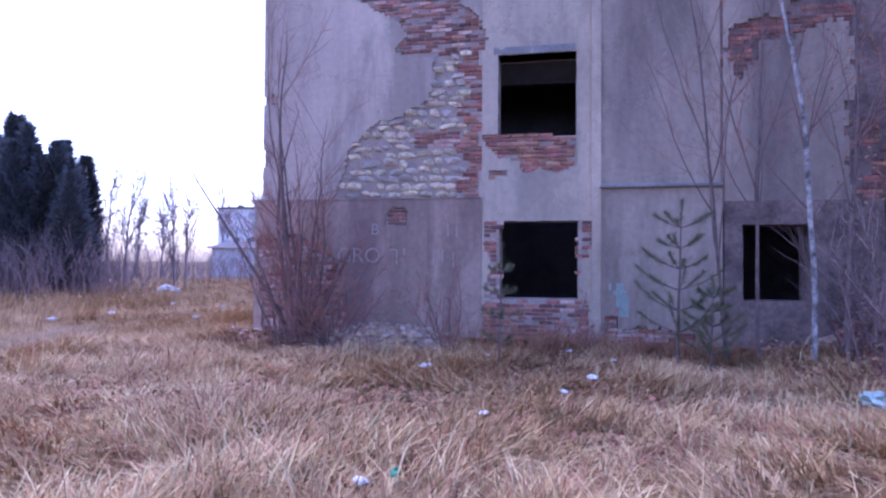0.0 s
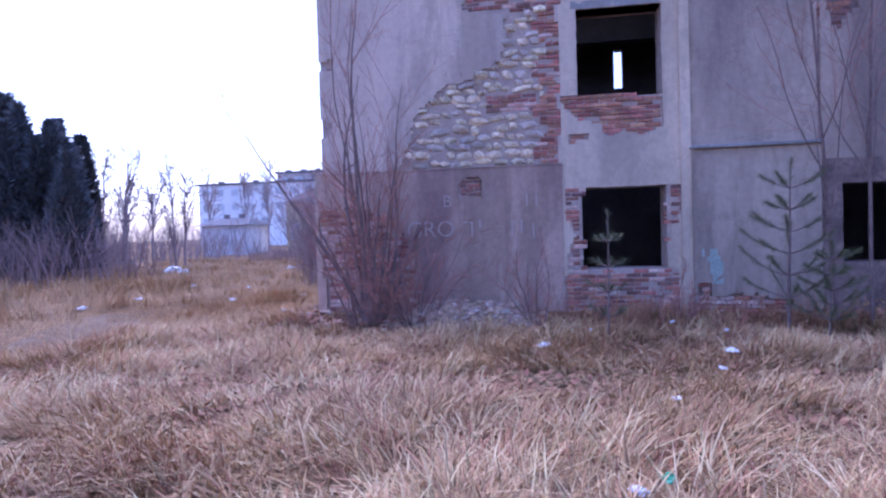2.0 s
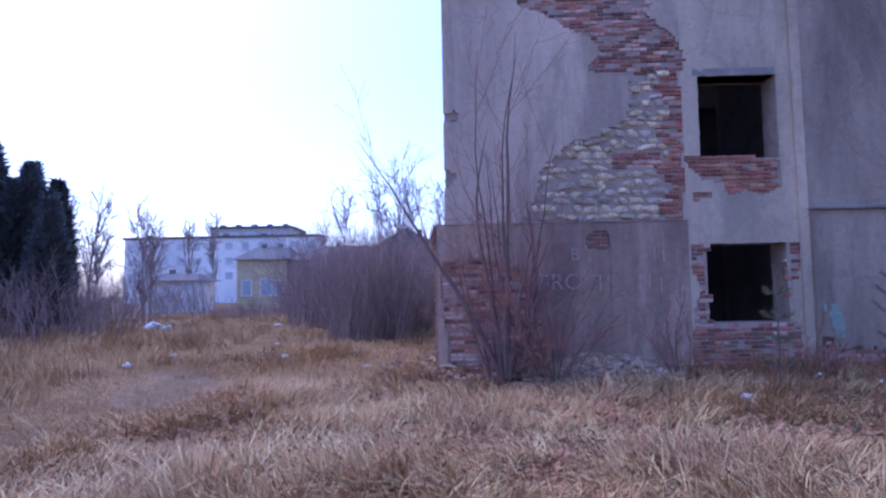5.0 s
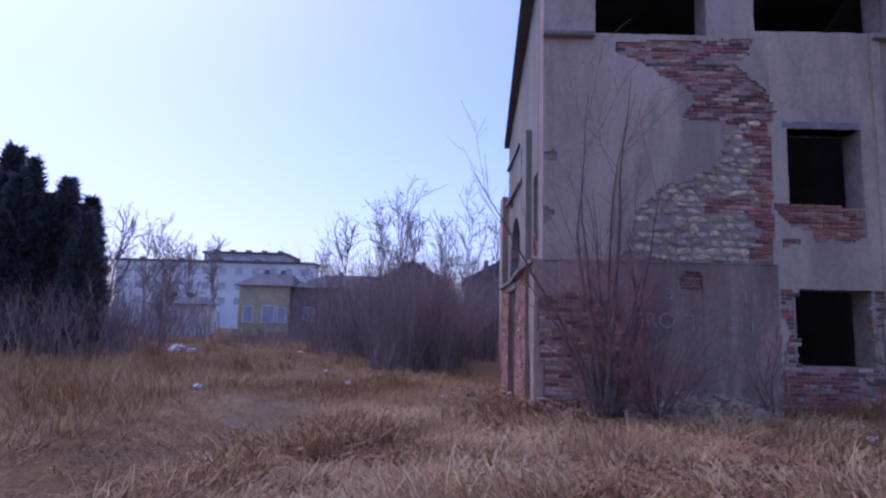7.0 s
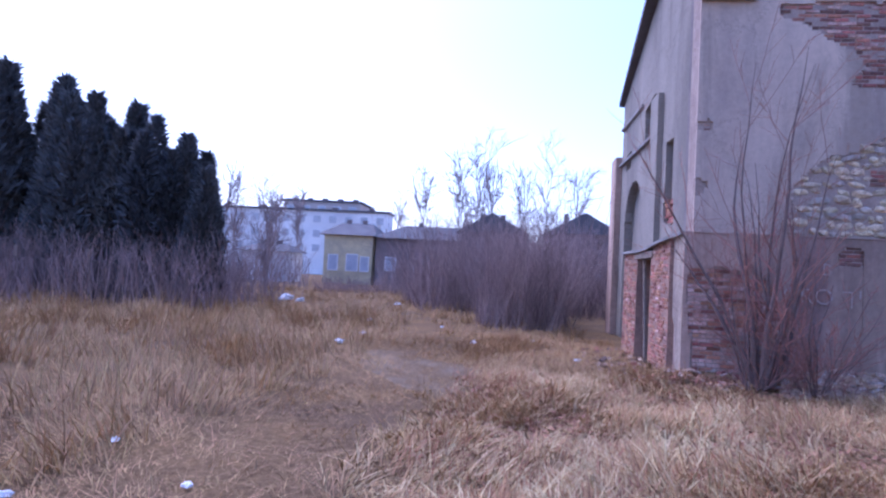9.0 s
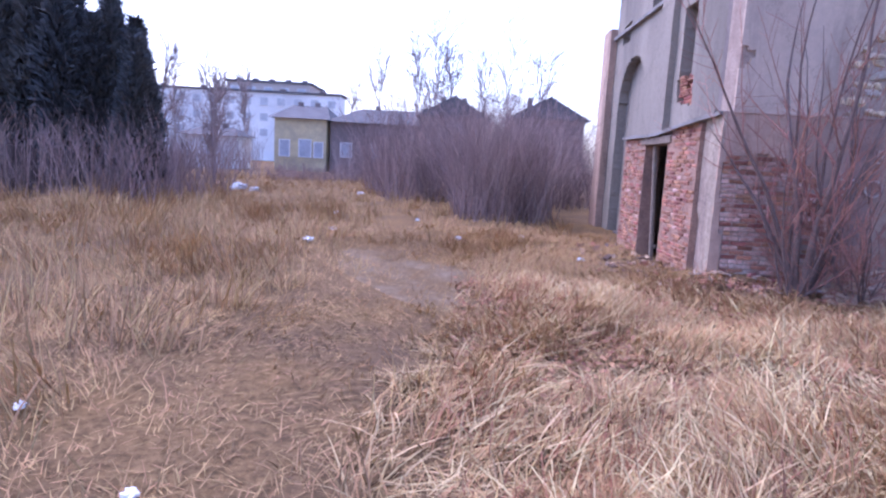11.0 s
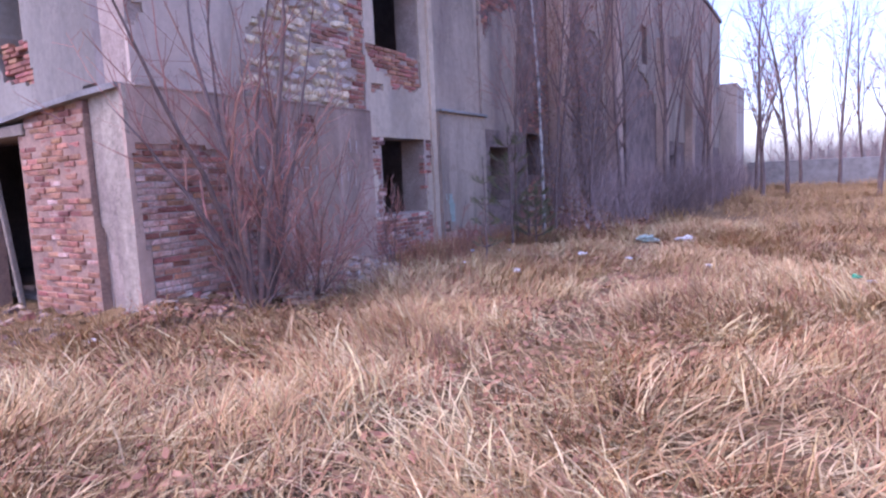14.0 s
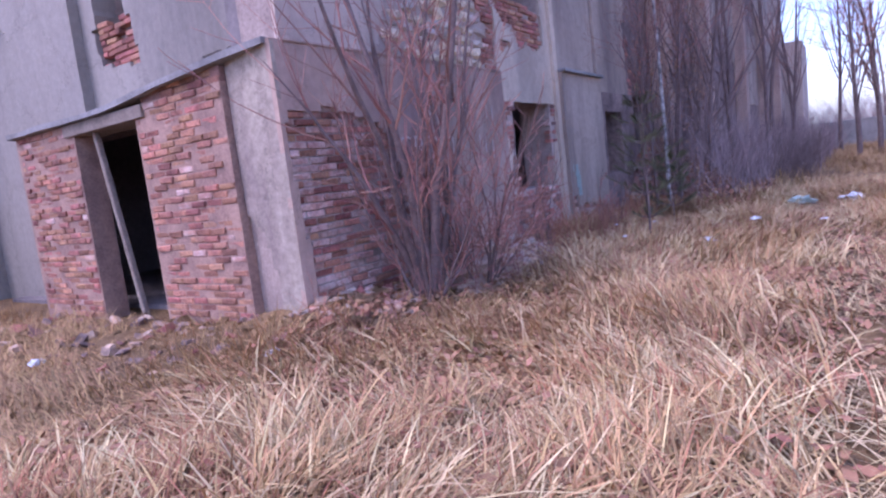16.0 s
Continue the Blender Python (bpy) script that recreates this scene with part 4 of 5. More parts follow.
rnd = random.Random(71)
for x, y, h, r, lean, s in ((8.35, -0.9, 6.6, 0.032, (-0.13, 0, 1), 1), (8.75, -1.0, 7.0, 0.034, (0.02, 0, 1), 2), (9.9, -1.2, 7.5, 0.04, (-0.06, 0, 1), 3), (10.8, -1.0, 7.5, 0.06, (0.05, 0, 1), 4),
                            (11.6, -1.5, 8, 0.06, (-0.05, 0, 1), 5), (12.6, -1.1, 8, 0.06, (0.0, 0, 1), 6), (14.0, -1.6, 8, 0.07, (0.06, 0, 1), 7), (15.8, -1.4, 8.5, 0.07, (-0.08, 0, 1), 8),
                            (18.2, -2.0, 9, 0.08, (0.05, 0, 1), 9), (21.0, -1.8, 9, 0.08, (-0.04, 0, 1), 10), (24.5, -2.2, 9, 0.08, (0.03, 0, 1), 11), (28.5, -2.0, 9, 0.09, (0, 0, 1), 12)):
    bare_tree("sapling", x, y, ground_z(x, y), h, 100 + s, r, "slender leafless sapling close to the ruin wall", "tree", boughs=11, forks=4, twigs=3, group="saplings along the wall", lean=lean, spread=0.55)

# birch with a white stem
root = empty("birch", 9.5, -1.05, ground_z(9.5, -1.05))
brnd = random.Random(8)
stem = [((0, 0, -0.1), 0.045), ((0.02, 0, 1.2), 0.041), ((-0.05, 0, 2.4), 0.037), ((-0.10, 0, 3.6), 0.033), ((-0.28, 0, 4.8), 0.028), ((-0.5, 0, 5.9), 0.023), ((-0.62, 0, 7.0), 0.018), ((-0.7, 0, 8.0), 0.008)]
arms = sprout(brnd, [stem], 16, 1.6, 0.7, 0.25, 0.4, 0.03, 6, 0.12, 0.003)
pydata("trunk", *tube_mesh([stem], 8), BIRCH, root, "white peeling birch stem", smooth=True)
tagged(pydata("bough_mass", *tube_mesh(arms, 4), BARK, root), kind="stuff")
tagged(pydata("crown", *tube_mesh(sprout(brnd, arms, 6, 0.5, 0.8, 0.1, 0.6, -0.03, 4, 0.12, 0.002), 3), TWIG, root), kind="stuff")
tagged(root, "thin white-stemmed young birch leaning before the window", "tree")


def pine(x, y, h, seed, label, whorls=6, reach=0.62, dense=2.0):
    prnd = random.Random(seed)
    root = empty("pine_sapling", x, y, ground_z(x, y))
    trunk = limb(prnd, (0, 0, -0.05), (prnd.uniform(-0.05, 0.05), 0, 1), h, 0.028 * h / 2.4, 0.006, 8, 0.025)
    arms = []
    for w in range(whorls):
        f = 0.22 + 0.74 * w / whorls
        for k in range(5):
            p, d, r = along(trunk, f)
            a = 2 * math.pi * (k + prnd.random() * 0.7) / 5 + w
            arms.append(limb(prnd, p, (math.cos(a), math.sin(a), 0.15), reach * h / 2.4 * (1.15 - 0.75 * f) * prnd.uniform(0.6, 1.2), 0.010, 0.004, 6, 0.06, 0.10))
    pydata("trunk", *tube_mesh([trunk], 7), BARK, root, smooth=True)
    tagged(pydata("bough_mass", *tube_mesh(arms, 5), BARK, root), kind="stuff")
    verts, faces = [], []
    for line in arms + [trunk[-3:]]:
        for _ in range(int(95 * dense)):
            p, d, r = along(line, prnd.uniform(0.2, 1.0) ** 0.6)
            out = (d * prnd.uniform(0.5, 1.1) + Vector([prnd.gauss(0, 1) for _ in range(3)]).normalized() * 0.75).normalized() * prnd.uniform(0.06, 0.13)
            s = out.orthogonal().normalized() * 0.0028
            b = len(verts)
            verts += [tuple(p - s), tuple(p + s), tuple(p + out)]
            faces.append((b, b + 1, b + 2))
    tagged(pydata("needles", verts, faces, NEEDLE, root, "dull green needles"), kind="stuff")
    return tagged(root, label, "tree")


pine(7.55, -1.15, 2.6, 5, "young pine with whorled boughs before the plaster wall", 6, 0.75)
pine(7.95, -1.5, 1.4, 15, "short bushy young pine at the wall foot", 5, 0.9)
pine(4.9, -1.9, 1.9, 6, "small sparse pine seedling near the ground-floor window", 4, 0.45, 0.8)


def thicket(name, n, x0, x1, y0, y1, h0, h1, seed, label, twig=THICKET, thick=0.012, sub=4, shape=None):
    trnd = random.Random(seed)
    lines, small = [], []
    for _ in range(n):
        x, y = x0 + (x1 - x0) * trnd.betavariate(1.4, 1.4), y0 + (y1 - y0) * trnd.betavariate(1.5, 1.5)
        if shape and not shape(x, y):
            continue
        h = trnd.uniform(h0, h1) * (0.8 + 0.4 * noise.noise((x * 0.35, y * 0.35, seed)))
        line = limb(trnd, (x, y, ground_z(x, y) - 0.05), (trnd.gauss(0, 0.25), trnd.gauss(0, 0.25), 1), h, thick * trnd.uniform(0.6, 1.3), thick * 0.2, 4, 0.14)
        lines.append(line)
        small += sprout(trnd, [line], sub, h * 0.3, 0.7, 0.2, 0.5, 0.04, 3, 0.15, thick * 0.22)
    return tagged(pydata(name, *tube_mesh(lines + small, 3), twig), label, "shrubs", kind="stuff")


open_view = lambda x, y: not -0.335 < (x + 2.9) / (y + 11.4) < -0.21
thicket("wall_brush", 650, 9.9, 20, -2.6, -0.3, 0.8, 2.6, 31, "tangled leafless brush against the broken wall", thick=0.010, sub=7)
thicket("climbing_brush", 80, 9.7, 15, -1.2, -0.15, 2.5, 6.0, 45, "tall dark brush climbing up the broken wall", thick=0.016, sub=12, twig=BARK)
thicket("wall_brush", 700, 18, 46, -3.5, -0.6, 0.8, 3.0, 32, "dense leafless brush along the far wall", thick=0.014, sub=5)
thicket("dark_scrub", 420, 15, 27, -3.4, -0.8, 0.9, 2.0, 46, "dark dense scrub low against the long wall", thick=0.014, sub=9, twig=BARK)
thicket("corner_thicket", 1300, -4.2, -0.9, 8.5, 17, 2.6, 4.8, 33, "dense purple-brown thicket behind the corner of the ruin", thick=0.014, sub=6)
thicket("back_thicket", 1700, -11, 3, 15, 27, 3.0, 5.4, 34, "dense leafless thicket before the houses", thick=0.020, sub=6, shape=lambda x, y: (x - 0.5) / (y + 10.8) > -0.28 and open_view(x, y))
thicket("left_thicket", 1300, -26, -12.5, 7.5, 17, 1.8, 3.6, 35, "leafless scrub below the conifers", thick=0.018, sub=5)
thicket("left_scrub", 900, -42, -17, 3.5, 9, 1.2, 2.6, 36, "leafless scrub along the fence", thick=0.018, sub=5)
thicket("far_thicket", 1100, -50, 30, 30, 48, 2.2, 4.4, 37, "far hedge of leafless shrubs", thick=0.035, sub=5, twig=TWIG_HAZE, shape=lambda x, y: open_view(x, y))
thicket("yard_hedge", 420, -17, -9, 28, 36, 0.7, 1.5, 47, "low leafless hedge before the yellow house", thick=0.018, sub=7)
thicket("east_thicket", 1000, 44, 80, -26, -2, 2.5, 5.5, 38, "leafless scrub beyond the end of the ruin", thick=0.03, sub=5)
thicket("foot_weeds", 260, 3.8, 8.6, -1.3, -0.35, 0.3, 0.9, 39, "reddish dead weeds along the wall foot", thick=0.006, sub=5, twig=GRASS_RUST)
thicket("foot_weeds", 90, -0.4, 3.6, -1.2, -0.35, 0.3, 0.8, 40, "dry weeds and shoots along the wall foot", thick=0.006, sub=5, twig=TWIG)

# ---- rubble ----
def rubble(name, x0, x1, y0, y1, top, n, sizes, materials, seed, label, heap):
    rrnd = random.Random(seed)
    root = empty(name, (x0 + x1) / 2, (y0 + y1) / 2, 0)
    root.matrix_basis = Matrix.Identity(4)
    hv, hf = [], []
    nu, nw = 22, 8
    for i in range(nu + 1):
        for j in range(nw + 1):
            x, y = x0 + (x1 - x0) * i / nu, y0 + (y1 - y0) * j / nw
            hv.append((x, y, ground_z(x, y) - 0.05 + heap(x, y) * top * (1 + 0.35 * noise.noise((x * 3, y * 3, seed)))))
    for i in range(nu):
        for j in range(nw):
            a = i * (nw + 1) + j
            hf.append((a, a + nw + 1, a + nw + 2, a + 1))
    pydata("rubble_bed", hv, hf, materials[0], root, smooth=True)
    for _ in range(n):
        x, y = rrnd.uniform(x0, x1), rrnd.uniform(y0, y1)
        if rrnd.random() > heap(x, y) + 0.15:
            continue
        s = rrnd.uniform(*sizes)
        m = rrnd.choice(materials)
        flat = rrnd.random() < 0.6
        ob = new("fragment", rrnd.choice(brick_meshes(m) if flat else stone_meshes(m)))
        ob.parent = root
        z = ground_z(x, y) - 0.05 + heap(x, y) * top * 0.95 + s * 0.1
        ob.matrix_basis = pose(x, y, z, rrnd.uniform(-30, 30), rrnd.uniform(-30, 30), rrnd.uniform(0, 360)) @ Matrix.Diagonal((s * 5, s * rrnd.uniform(5, 10), s * rrnd.uniform(4, 9), 1) if flat else (s, s * rrnd.uniform(0.5, 1), s * rrnd.uniform(0.25, 0.5), 1))
    return tagged(root, label, "rubble")


PINKISH = mat("broken_plaster", (0.55, 0.395, 0.275), 1.0, 0.3, 5, 18, 0.8, (0.28, 0.20, 0.16), 0.95, per_object=0.25)
rubble("rubble_strip", 1.2, 4.1, -1.30, -0.1, 0.30, 420, (0.06, 0.18), [PINKISH, PINKISH, STONE_GREY, PINKISH], 61, "strip of broken plaster and stone at the wall foot", lambda x, y: max(0, 1 - ((x - 2.7) / 1.5) ** 2) * max(0, 1 - ((y + 0.5) / 0.62) ** 2))
rubble("rubble_heap", 9.9, 13.6, -2.2, 0.1, 1.25, 420, (0.10, 0.30), [BRICK_DARK, STONE_GREY, BRICK, PINKISH], 62, "heap of fallen bricks and stones under the breach", lambda x, y: max(0, 1 - ((x - 11.7) / 1.8) ** 2) * max(0, min(1, (y + 2.2) / 1.6)))
rubble("doorway_rubble", -1.7, -0.16, -0.4, 4.6, 0.14, 240, (0.05, 0.16), [SOIL, BRICK_DARK, BRICK, PINKISH, MASONRY_DARK], 63, "scattered bricks and plaster before the doorway", lambda x, y: max(0, 1 - ((x + 0.3) / 1.4) ** 2) * 0.8)
rubble("corner_rubble", -0.5, 1.3, -1.0, -0.05, 0.12, 150, (0.05, 0.16), [SOIL, BRICK_LIMED, STONE_GREY, PINKISH, BRICK], 64, "broken brick and plaster at the corner", lambda x, y: max(0, 1 - ((x - 0.2) / 1.0) ** 2) * max(0, 1 + y * 0.9))

# withered leaves on the heap and among the brush
lrnd = random.Random(77)
verts, faces = [], []
for q in range(11000):
    x, y = lrnd.uniform(8.8, 14.5), lrnd.uniform(-2.6, -0.3)
    zz = max(0, 1 - ((x - 11.7) / 1.8) ** 2) * max(0, min(1, (y + 2.2) / 1.6)) * 1.25
    c = Vector((x, y, ground_z(x, y) + zz + abs(lrnd.gauss(0, 0.12)))) if q < 7000 else Vector((10.0 + 4.5 * lrnd.random(), lrnd.uniform(-1.3, -0.2), lrnd.uniform(0.3, 6.5)))
    a = Vector([lrnd.gauss(0, 1) for _ in range(3)]).normalized() * lrnd.uniform(0.02, 0.045)
    b = a.orthogonal().normalized() * a.length * 0.6
    k = len(verts)
    verts += [tuple(c - a), tuple(c + b), tuple(c + a), tuple(c - b)]
    faces.append((k, k + 1, k + 2, k + 3))
tagged(pydata("withered_leaves", verts, faces, LEAF), "withered brown leaves over the rubble heap", "leaves", kind="stuff")


verts, faces = [], []
for q in range(16000):
    x, y = lrnd.uniform(-4.0, 8.0), -0.3 - 5.5 * lrnd.random() ** 1.3
    c = Vector((x, y, ground_z(x, y) + 0.015 + abs(lrnd.gauss(0, 0.04))))
    a = Vector((lrnd.gauss(0, 1), lrnd.gauss(0, 1), lrnd.gauss(0, 0.35))).normalized() * lrnd.uniform(0.02, 0.05)
    b = a.cross(Vector((0, 0, 1))).normalized() * a.length * 0.6 + Vector((0, 0, lrnd.uniform(-0.012, 0.012)))
    k = len(verts)
    verts += [tuple(c - a), tuple(c + b), tuple(c + a), tuple(c - b)]
    faces.append((k, k + 1, k + 2, k + 3))
tagged(pydata("leaf_litter", verts, faces, LEAF), "brown leaf litter between the grass tufts", "leaves", kind="stuff")


# ---- litter ----
def crumple(name, x, y, size, material, seed, label, flat=0.45, lift=0.12, group="litter in the grass"):
    crnd = random.Random(seed)
    bm = bmesh.new()
    bmesh.ops.create_icosphere(bm, subdivisions=3, radius=0.5)
    for v in bm.verts:
        f = 0.72 + 0.55 * noise.noise(v.co * 3.1 + Vector((seed, 0, 0))) + 0.25 * noise.noise(v.co * 8 + Vector((0, seed, 0)))
        v.co = Vector((v.co.x * f * size, v.co.y * f * size * crnd.uniform(0.68, 0.72), max(v.co.z, -0.3) * f * size * flat))
    ob = part(name, bm, material)
    ob.matrix_basis = pose(x, y, ground_z(x, y) + lift + 0.15 * size * flat, 0, 0, crnd.uniform(0, 360))
    return tagged(ob, label, "litter", group)


crumple("plastic_bag", 9.2, -4.30, 0.6, WHITE, 1, "crumpled white plastic bag lying in the grass", 0.35, 0.02)
crumple("plastic_bag", 9.2, -3.50, 0.5, TEAL, 2, "pale teal plastic bag beside the white one", 0.5, 0.03)
for i, (x, y, s) in enumerate(((4.0, -2.85, 0.24), (6.2, -3.1, 0.2), (5.95, -1.05, 0.12), (6.6, -1.5, 0.12), (4.7, -1.6, 0.12), (5.85, -4.0, 0.14), (5.1, -5.3, 0.13), (4.5, -7.15, 0.16))):
    crumple("plastic_scrap", x, y, s, WHITE, 10 + i, "small white scrap of plastic caught in dry grass", 0.35, 0.13)
for i, (x, y, s) in enumerate(((-7.0, 2.6, 0.34), (-6.9, 4.6, 0.26), (-3.95, 4.2, 0.26), (-5.1, 7.5, 0.22), (-7.6, 8.5, 0.24), (-6.7, -7.4, 0.16), (-5.6, -6.9, 0.13), (-6.8, -6.0, 0.14), (-0.9, -0.5, 0.18), (-1.6, 2.0, 0.2), (-8.5, 19.0, 0.4), (-2.4, 5.2, 0.24))):
    crumple("plastic_scrap", x, y, s, WHITE, 30 + i, "white scrap of plastic beside the foot path", 0.4, 0.04)
crumple("rubbish_sack", -13.3, 16.2, 0.95, WHITE, 50, "torn white rubbish sack in the field", 0.5, 0.15)
crumple("rubbish_sack", -12.5, 15.8, 0.6, WHITE, 51, "torn white rubbish sack in the field", 0.5, 0.1)
crumple("green_bottle", 4.7, -7.0, 0.14, GREEN_GLASS, 52, "crushed green plastic bottle in the grass", 0.6, 0.14)

# ---- conifers ----
def conifer_meshes(seed, h=10.0):
    crnd = random.Random(seed)
    trunk = tube_mesh([limb(crnd, (0, 0, -0.1), (0, 0, 1), h * 0.97, 0.16, 0.02, 8, 0.01)], 7)
    tops = [(0, 0, 1.0)] + [(crnd.uniform(-0.9, 0.9), crnd.uniform(-0.9, 0.9), crnd.uniform(0.72, 0.93)) for _ in range(4)]
    verts, faces = [], []
    for _ in range(6500):
        tx, ty, th = crnd.choice(tops)
        f = crnd.uniform(0.06, 1.0) ** 0.8
        z = f * h * th
        r = (0.06 + 1.25 * min(1, (1 - f) * 1.7) ** 0.9) * (0.8 + 0.35 * noise.noise((tx * 3 + z * 0.8, ty, seed)))
        a = crnd.uniform(0, 2 * math.pi)
        rr = r * crnd.uniform(0.55, 1.0) ** 0.5
        c = Vector((tx * min(1, f + 0.3) + rr * math.cos(a), ty + rr * math.sin(a), z))
        for _ in range(3):
            o = Vector((math.cos(a), math.sin(a), 0.9)) * crnd.uniform(0.12, 0.34) + Vector([crnd.gauss(0, 0.12) for _ in range(3)])
            s = o.orthogonal().normalized() * crnd.uniform(0.05, 0.11)
            b = len(verts)
            verts += [tuple(c - s), tuple(c + s), tuple(c + o)]
            faces.append((b, b + 1, b + 2))
    return trunk, (verts, faces)


kinds = []
for k in range(3):
    trunk, crown = conifer_meshes(200 + k)
    root = empty("conifer", 0, 0, 0)
    pydata("trunk", *trunk, BARK, root, smooth=True)
    pydata("crown", *crown, CONIFER, root)
    tagged(root, "tall dark evergreen in a dense row by the field", "tree", "row of conifers")
    kinds.append(root)
crnd = random.Random(9)
row = [(-15.9, 13, 5.5), (-17.0, 13.4, 6.9), (-18.2, 13, 7.7), (-19.4, 13.5, 8.3), (-21.0, 13, 8.5), (-22.8, 13.4, 9.4), (-25.2, 13, 9.9), (-27.6, 13.6, 11.8), (-30.2, 13, 12.6), (-33.0, 13.4, 13.8), (-36.0, 13, 14.6), (-39.2, 13.5, 14.6), (-42.5, 13, 14.8), (-46, 13.6, 14.8), (-17.7, 14.6, 7.3), (-20.3, 14.7, 8.4), (-24.0, 14.6, 9.5), (-26.4, 12.3, 10.6), (-29.0, 12.3, 12.1), (-31.6, 14.3, 13.0), (-34.5, 12.4, 14.1)]
for i, (x, y, h) in enumerate(row):
    src = kinds[i % 3]
    m = pose(x, y, ground_z(x, y), 0, 0, crnd.uniform(0, 360)) @ Matrix.Diagonal((h / 10 * 0.55 + 0.45, h / 10 * 0.55 + 0.45, h / 10, 1))
    if i < 3:
        src.matrix_basis = m
    else:
        ob = copy_thing(src, Matrix.Identity(4))
        ob.matrix_basis = m

# ---- fence ----
fence = empty("board_fence", 0, 0, 0)
bm = bmesh.new()
box(bm, -0.07, -0.012, 0, 0.07, 0.012, 1.6, 0.004)
me = bpy.data.meshes.new("board")
bm.to_mesh(me)
bm.free()
me.materials.append(FENCE)
fx, fy = np.linspace(-34, -16.2, 112), np.linspace(7.2, 10.2, 112)
for i in range(112):
    ob = new("board", me)
    ob.parent = fence
    ob.matrix_basis = pose(fx[i], fy[i], ground_z(fx[i], fy[i]) - 0.05 + random.uniform(-0.06, 0.05), 0, random.uniform(-1.5, 1.5), 9.5)
for i in range(0, 112, 16):
    bm = bmesh.new()
    box(bm, -0.06, 0.02, -0.1, 0.06, 0.14, 1.95, 0.008)
    ob = part("post", bm, WOOD, fence)
    ob.matrix_basis = pose(fx[i], fy[i], ground_z(fx[i], fy[i]), 0, 0, 9.5)
tagged(fence, "dark weathered board fence below the conifers", "fence")


# ---- houses and flats in the distance ----
def window_part(parent, x, y, z, w, h):
    win = empty("window")
    win.parent = parent
    bm = bmesh.new()
    box(bm, x - w / 2, y - 0.06, z, x + w / 2, y - 0.03, z + h)
    part("pane", bm, GLASS_FAR, win)
    bm = bmesh.new()
    t = 0.08
    box(bm, x - w / 2 - t, y - 0.10, z - t, x - w / 2, y, z + h + t)
    box(bm, x + w / 2, y - 0.10, z - t, x + w / 2 + t, y, z + h + t)
    box(bm, x - w / 2, y - 0.10, z + h, x + w / 2, y, z + h + t)
    box(bm, x - w / 2, y - 0.14, z - t, x + w / 2, y, z)
    part("frame", bm, FLATS, win)


def house(name, x0, x1, y0, y1, eave, ridge, wall, label, windows=(), gable_front=False, over=0.5):
    root = empty(name)
    bm = bmesh.new()
    box(bm, x0, y0, -0.2, x1, y1, eave)
    part("wall", bm, wall, root)
    xm, ym = (x0 + x1) / 2, (y0 + y1) / 2
    a, b, c, d = x0 - over, x1 + over, y0 - over, y1 + over
    if gable_front:
        rv = [(a, c, eave), (b, c, eave), (b, d, eave), (a, d, eave), (xm, c, ridge), (xm, d, ridge)]
        rf = [(0, 4, 5, 3), (1, 2, 5, 4), (0, 1, 4), (2, 3, 5), (0, 3, 2, 1)]
    else:
        hip = min(3.0, (x1 - x0) / 4)
        rv = [(a, c, eave), (b, c, eave), (b, d, eave), (a, d, eave), (a + hip, ym, ridge), (b - hip, ym, ridge)]
        rf = [(0, 1, 5, 4), (2, 3, 4, 5), (0, 4, 3), (1, 2, 5), (0, 3, 2, 1)]
    roof = pydata("roof", rv, rf, ROOF, root)
    for k in (0.3, 0.65):
        bm = bmesh.new()
        cx = x0 + (x1 - x0) * k
        box(bm, cx - 0.22, ym - 0.2, (eave + ridge) / 2, cx + 0.25, ym + 0.2, ridge + 0.35)
        part("chimney", bm, SHED, roof)
    for w in windows:
        window_part(root, w[0], y0, *w[1:])
    return tagged(root, label, "house")


house("yellow_house", -21.9, -16.9, 50.2, 58, 5.0, 6.5, YELLOW, "low faded yellow house with a grey roof", [(-20.9, 1.4, 0.9, 1.5), (-18.9, 1.4, 1.1, 1.6), (-17.6, 1.4, 0.8, 1.4)])
house("long_shed", -16.6, -3.0, 50.7, 58, 4.9, 6.5, SHED, "long dull brown shed with a grey felt roof", [(-15.0, 1.6, 1.0, 1.3), (-12.0, 1.6, 1.0, 1.3), (-9.0, 1.6, 1.0, 1.3)])
house("gabled_house", -7.8, -1.6, 49.5, 60, 5.8, 7.8, SHED, "dull brown gabled house behind the thicket", [(-6.0, 1.8, 1.0, 1.4), (-3.5, 1.8, 1.0, 1.4)], True)
house("gabled_house", 0.9, 7.7, 50, 60, 6.1, 8.2, SHED, "dull brown gabled house half hidden by the ruin", [(3.0, 1.8, 1.0, 1.4), (5.5, 1.8, 1.0, 1.4)], True)
house("small_shed", -29.0, -24.4, 46, 51, 2.9, 3.7, FLATS, "small pale shed with a flat roof", [(-26.5, 1.0, 0.8, 0.9)])

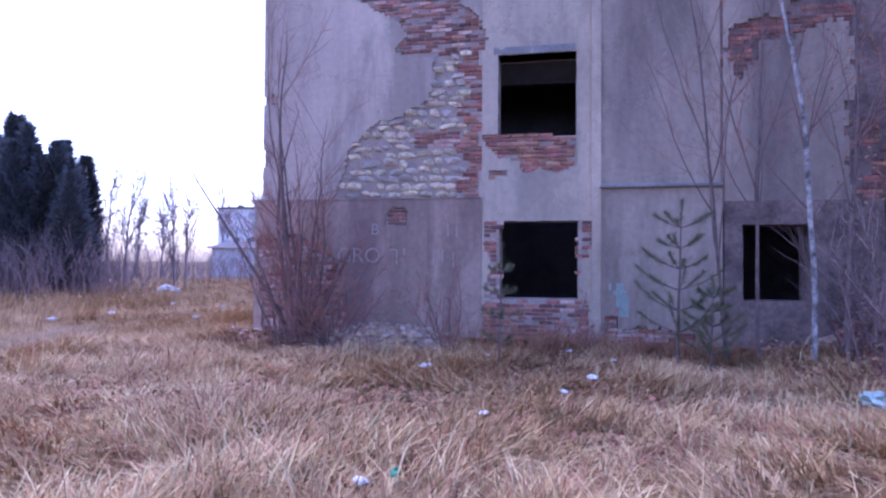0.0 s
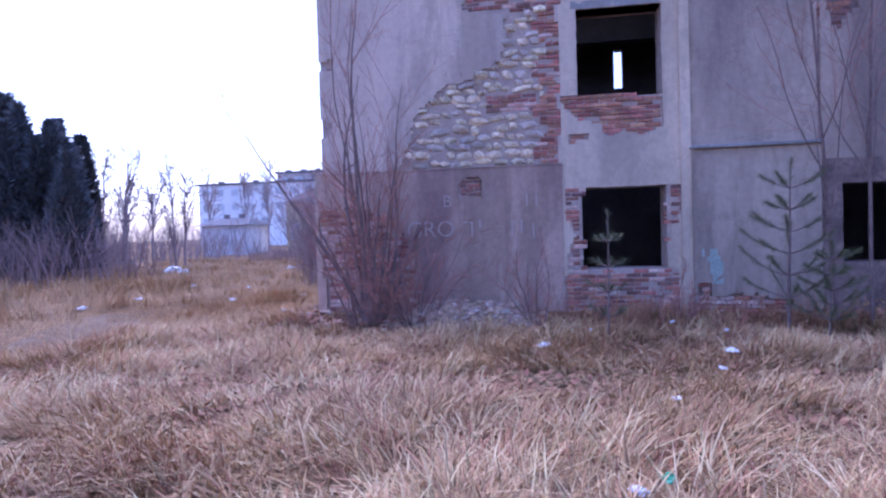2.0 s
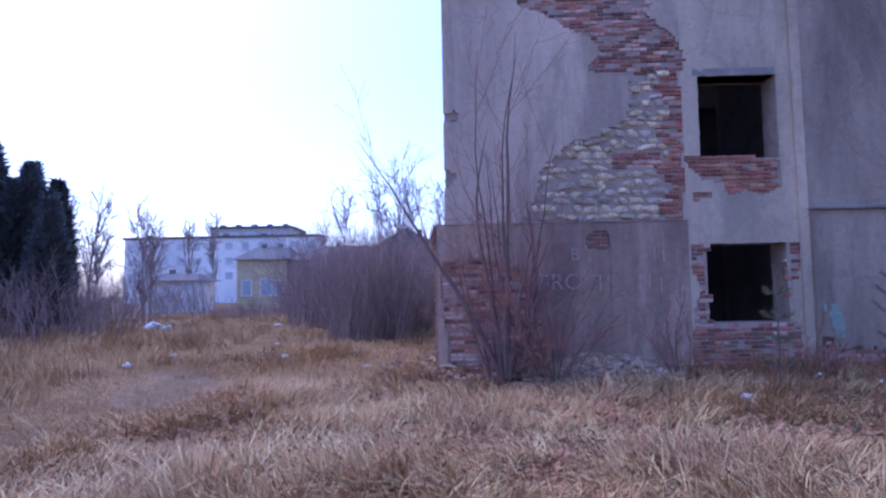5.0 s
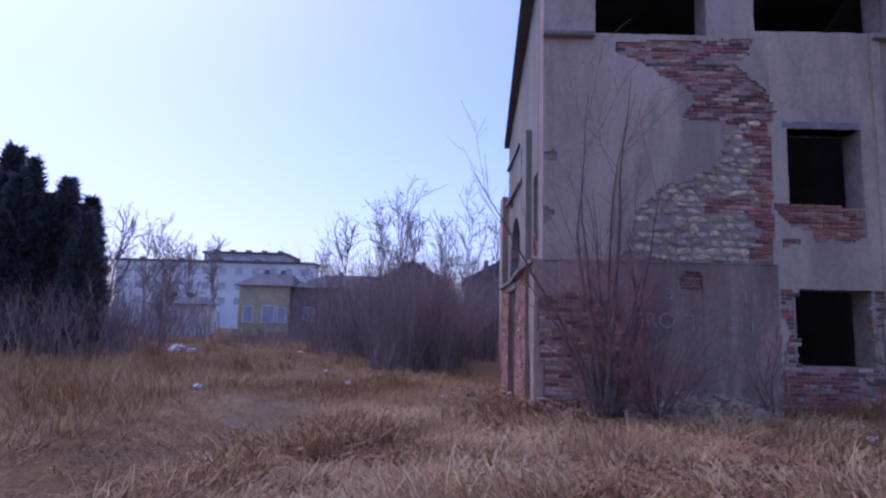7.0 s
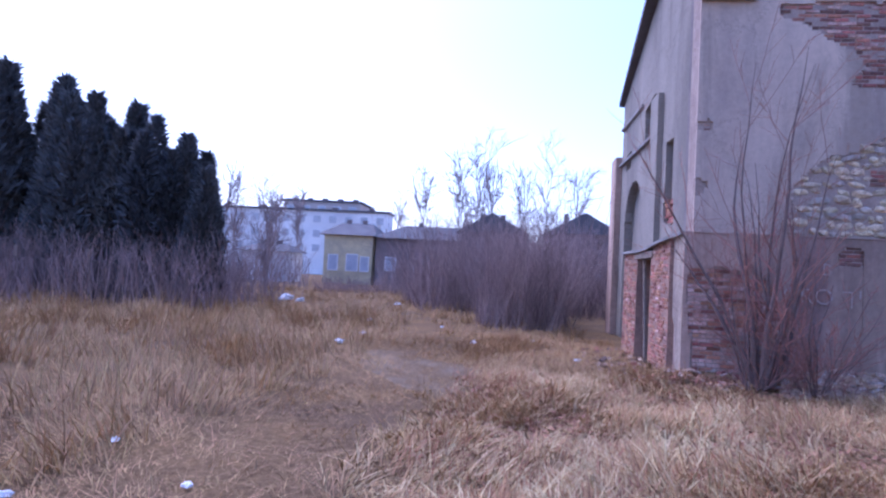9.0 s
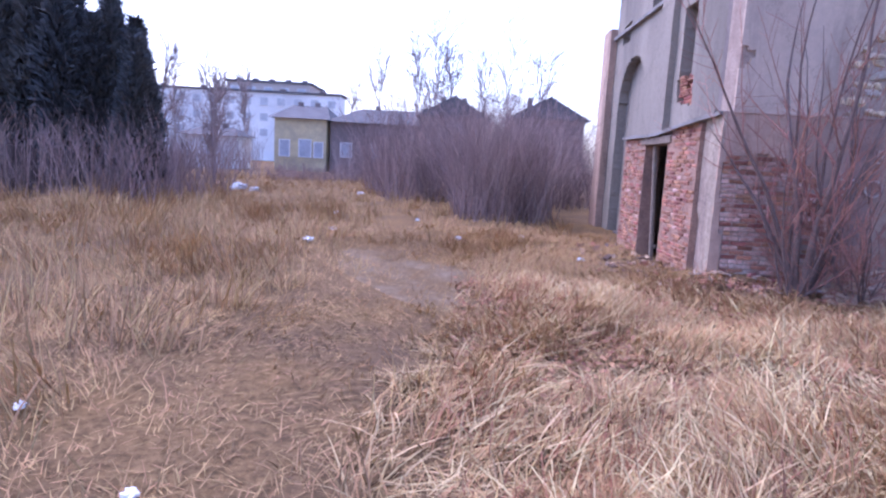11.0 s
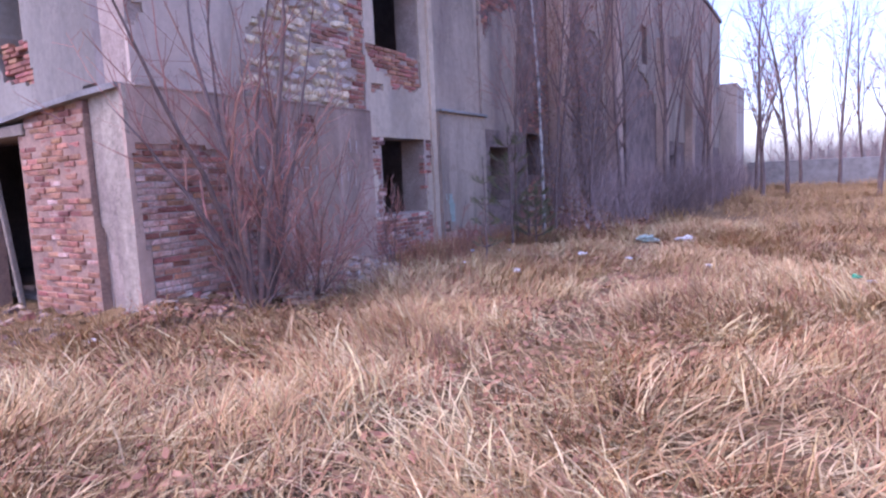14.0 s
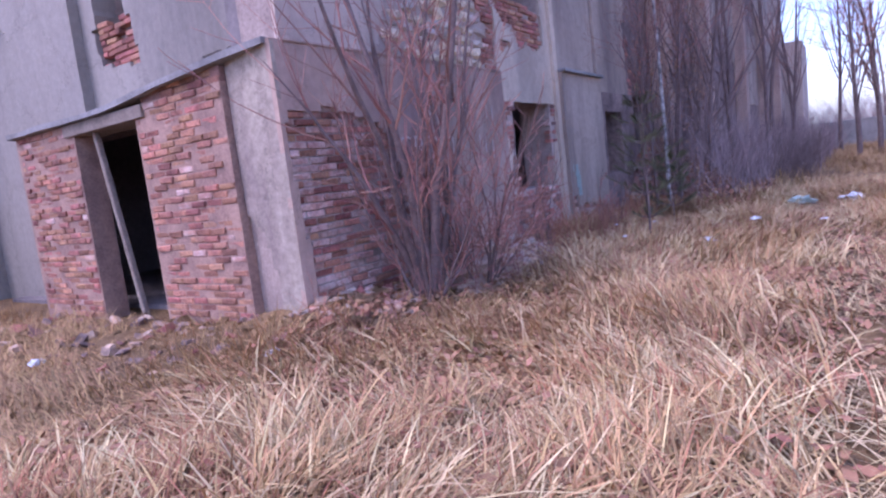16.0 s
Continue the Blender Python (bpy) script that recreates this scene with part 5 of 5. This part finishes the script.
def flats(x0, x1, y, depth, h, storeys, wall, label, upper=None):
    root = empty("apartment_block")
    bm = bmesh.new()
    box(bm, x0, y, -0.2, x1, y + depth, h)
    part("wall", bm, wall, root)
    bm = bmesh.new()
    box(bm, x0 - 0.3, y - 0.3, h, x1 + 0.3, y + depth, h + 0.4)
    roof = part("roof", bm, ROOF, root)
    for k in range(5):
        bm = bmesh.new()
        cx = x0 + (x1 - x0) * (k + 0.5) / 5
        box(bm, cx - 0.5, y + 2, h + 0.4, cx + 0.5, y + 3, h + 1.0)
        part("vent", bm, SHED, roof)
    n = int((x1 - x0) / 3)
    for s in range(storeys):
        for k in range(n):
            window_part(root, x0 + (x1 - x0) * (k + 0.5) / n, y, h - 2.2 - 2.8 * s, 1.4, 1.3)
    return tagged(root, label, "building")


flats(-49.0, -33.0, 110, 12, 14.6, 2, FLATS_TAN, "far tan and pale block of flats with a flat roof")
flats(-63, -26.0, 104, 5, 12.2, 3, FLATS, "far pale long block of flats")

# ---- far trees ----
for x, y, h, s, f in ((-27.5, 58, 8.5, 1, 14), (-30, 57, 8, 2, 12), (-19, 75, 10, 3, 12), (-9.0, 64, 14, 4, 16), (-7.0, 66, 14.5, 5, 16), (-5.4, 64, 13, 6, 14), (-1.5, 64, 13, 7, 13), (1.5, 66, 14.5, 8, 13), (4.5, 64, 13, 9, 13), (-36, 60, 9, 10, 12), (-33, 40, 6.5, 11, 12), (-29, 38, 6, 12, 12), (-14, 66, 12, 13, 13)):
    bare_tree("bare_tree", x, y, 0, h, 300 + s, 0.12, "tall leafless tree behind the houses", "tree", bark=TWIG_HAZE, twig=TWIG_HAZE, boughs=f, forks=5, twigs=4, group="far leafless trees", spread=0.45, sides=4, fine_r=0.016)
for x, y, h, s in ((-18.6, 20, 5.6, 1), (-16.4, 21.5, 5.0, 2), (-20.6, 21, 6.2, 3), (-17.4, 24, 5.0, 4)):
    bare_tree("bare_tree", x, y, ground_z(x, y), h, 380 + s, 0.09, "leafless tree standing beside the conifers", "tree", bark=TWIG_HAZE, twig=TWIG_HAZE, boughs=15, forks=5, twigs=4, group="leafless trees by the conifers", spread=0.5, sides=4, fine_r=0.008)
for x, y, h, s in ((27, -4.4, 9, 1), (31, -5.2, 10, 2), (34, -3.6, 9, 3), (38, -7.5, 11, 4), (29, -8.8, 9, 5), (42, -5.5, 10, 6), (35, -11, 10, 7), (46, -9, 11, 8), (40, -14, 10, 9), (50, -6, 11, 10), (33, -15, 9, 11)):
    bare_tree("bare_tree", x, y, ground_z(x, y), h, 340 + s, 0.11, "tall leafless tree beyond the east wall", "tree", boughs=13, forks=5, twigs=3, group="leafless trees to the east", spread=0.5, sides=4, fine_r=0.006)
bm = bmesh.new()
box(bm, 44, -18, -0.2, 44.4, -2.2, 1.7, 0.03)
tagged(part("concrete_wall", bm, CONCRETE), "low grey concrete wall beyond the ruin", "wall", kind="structure")
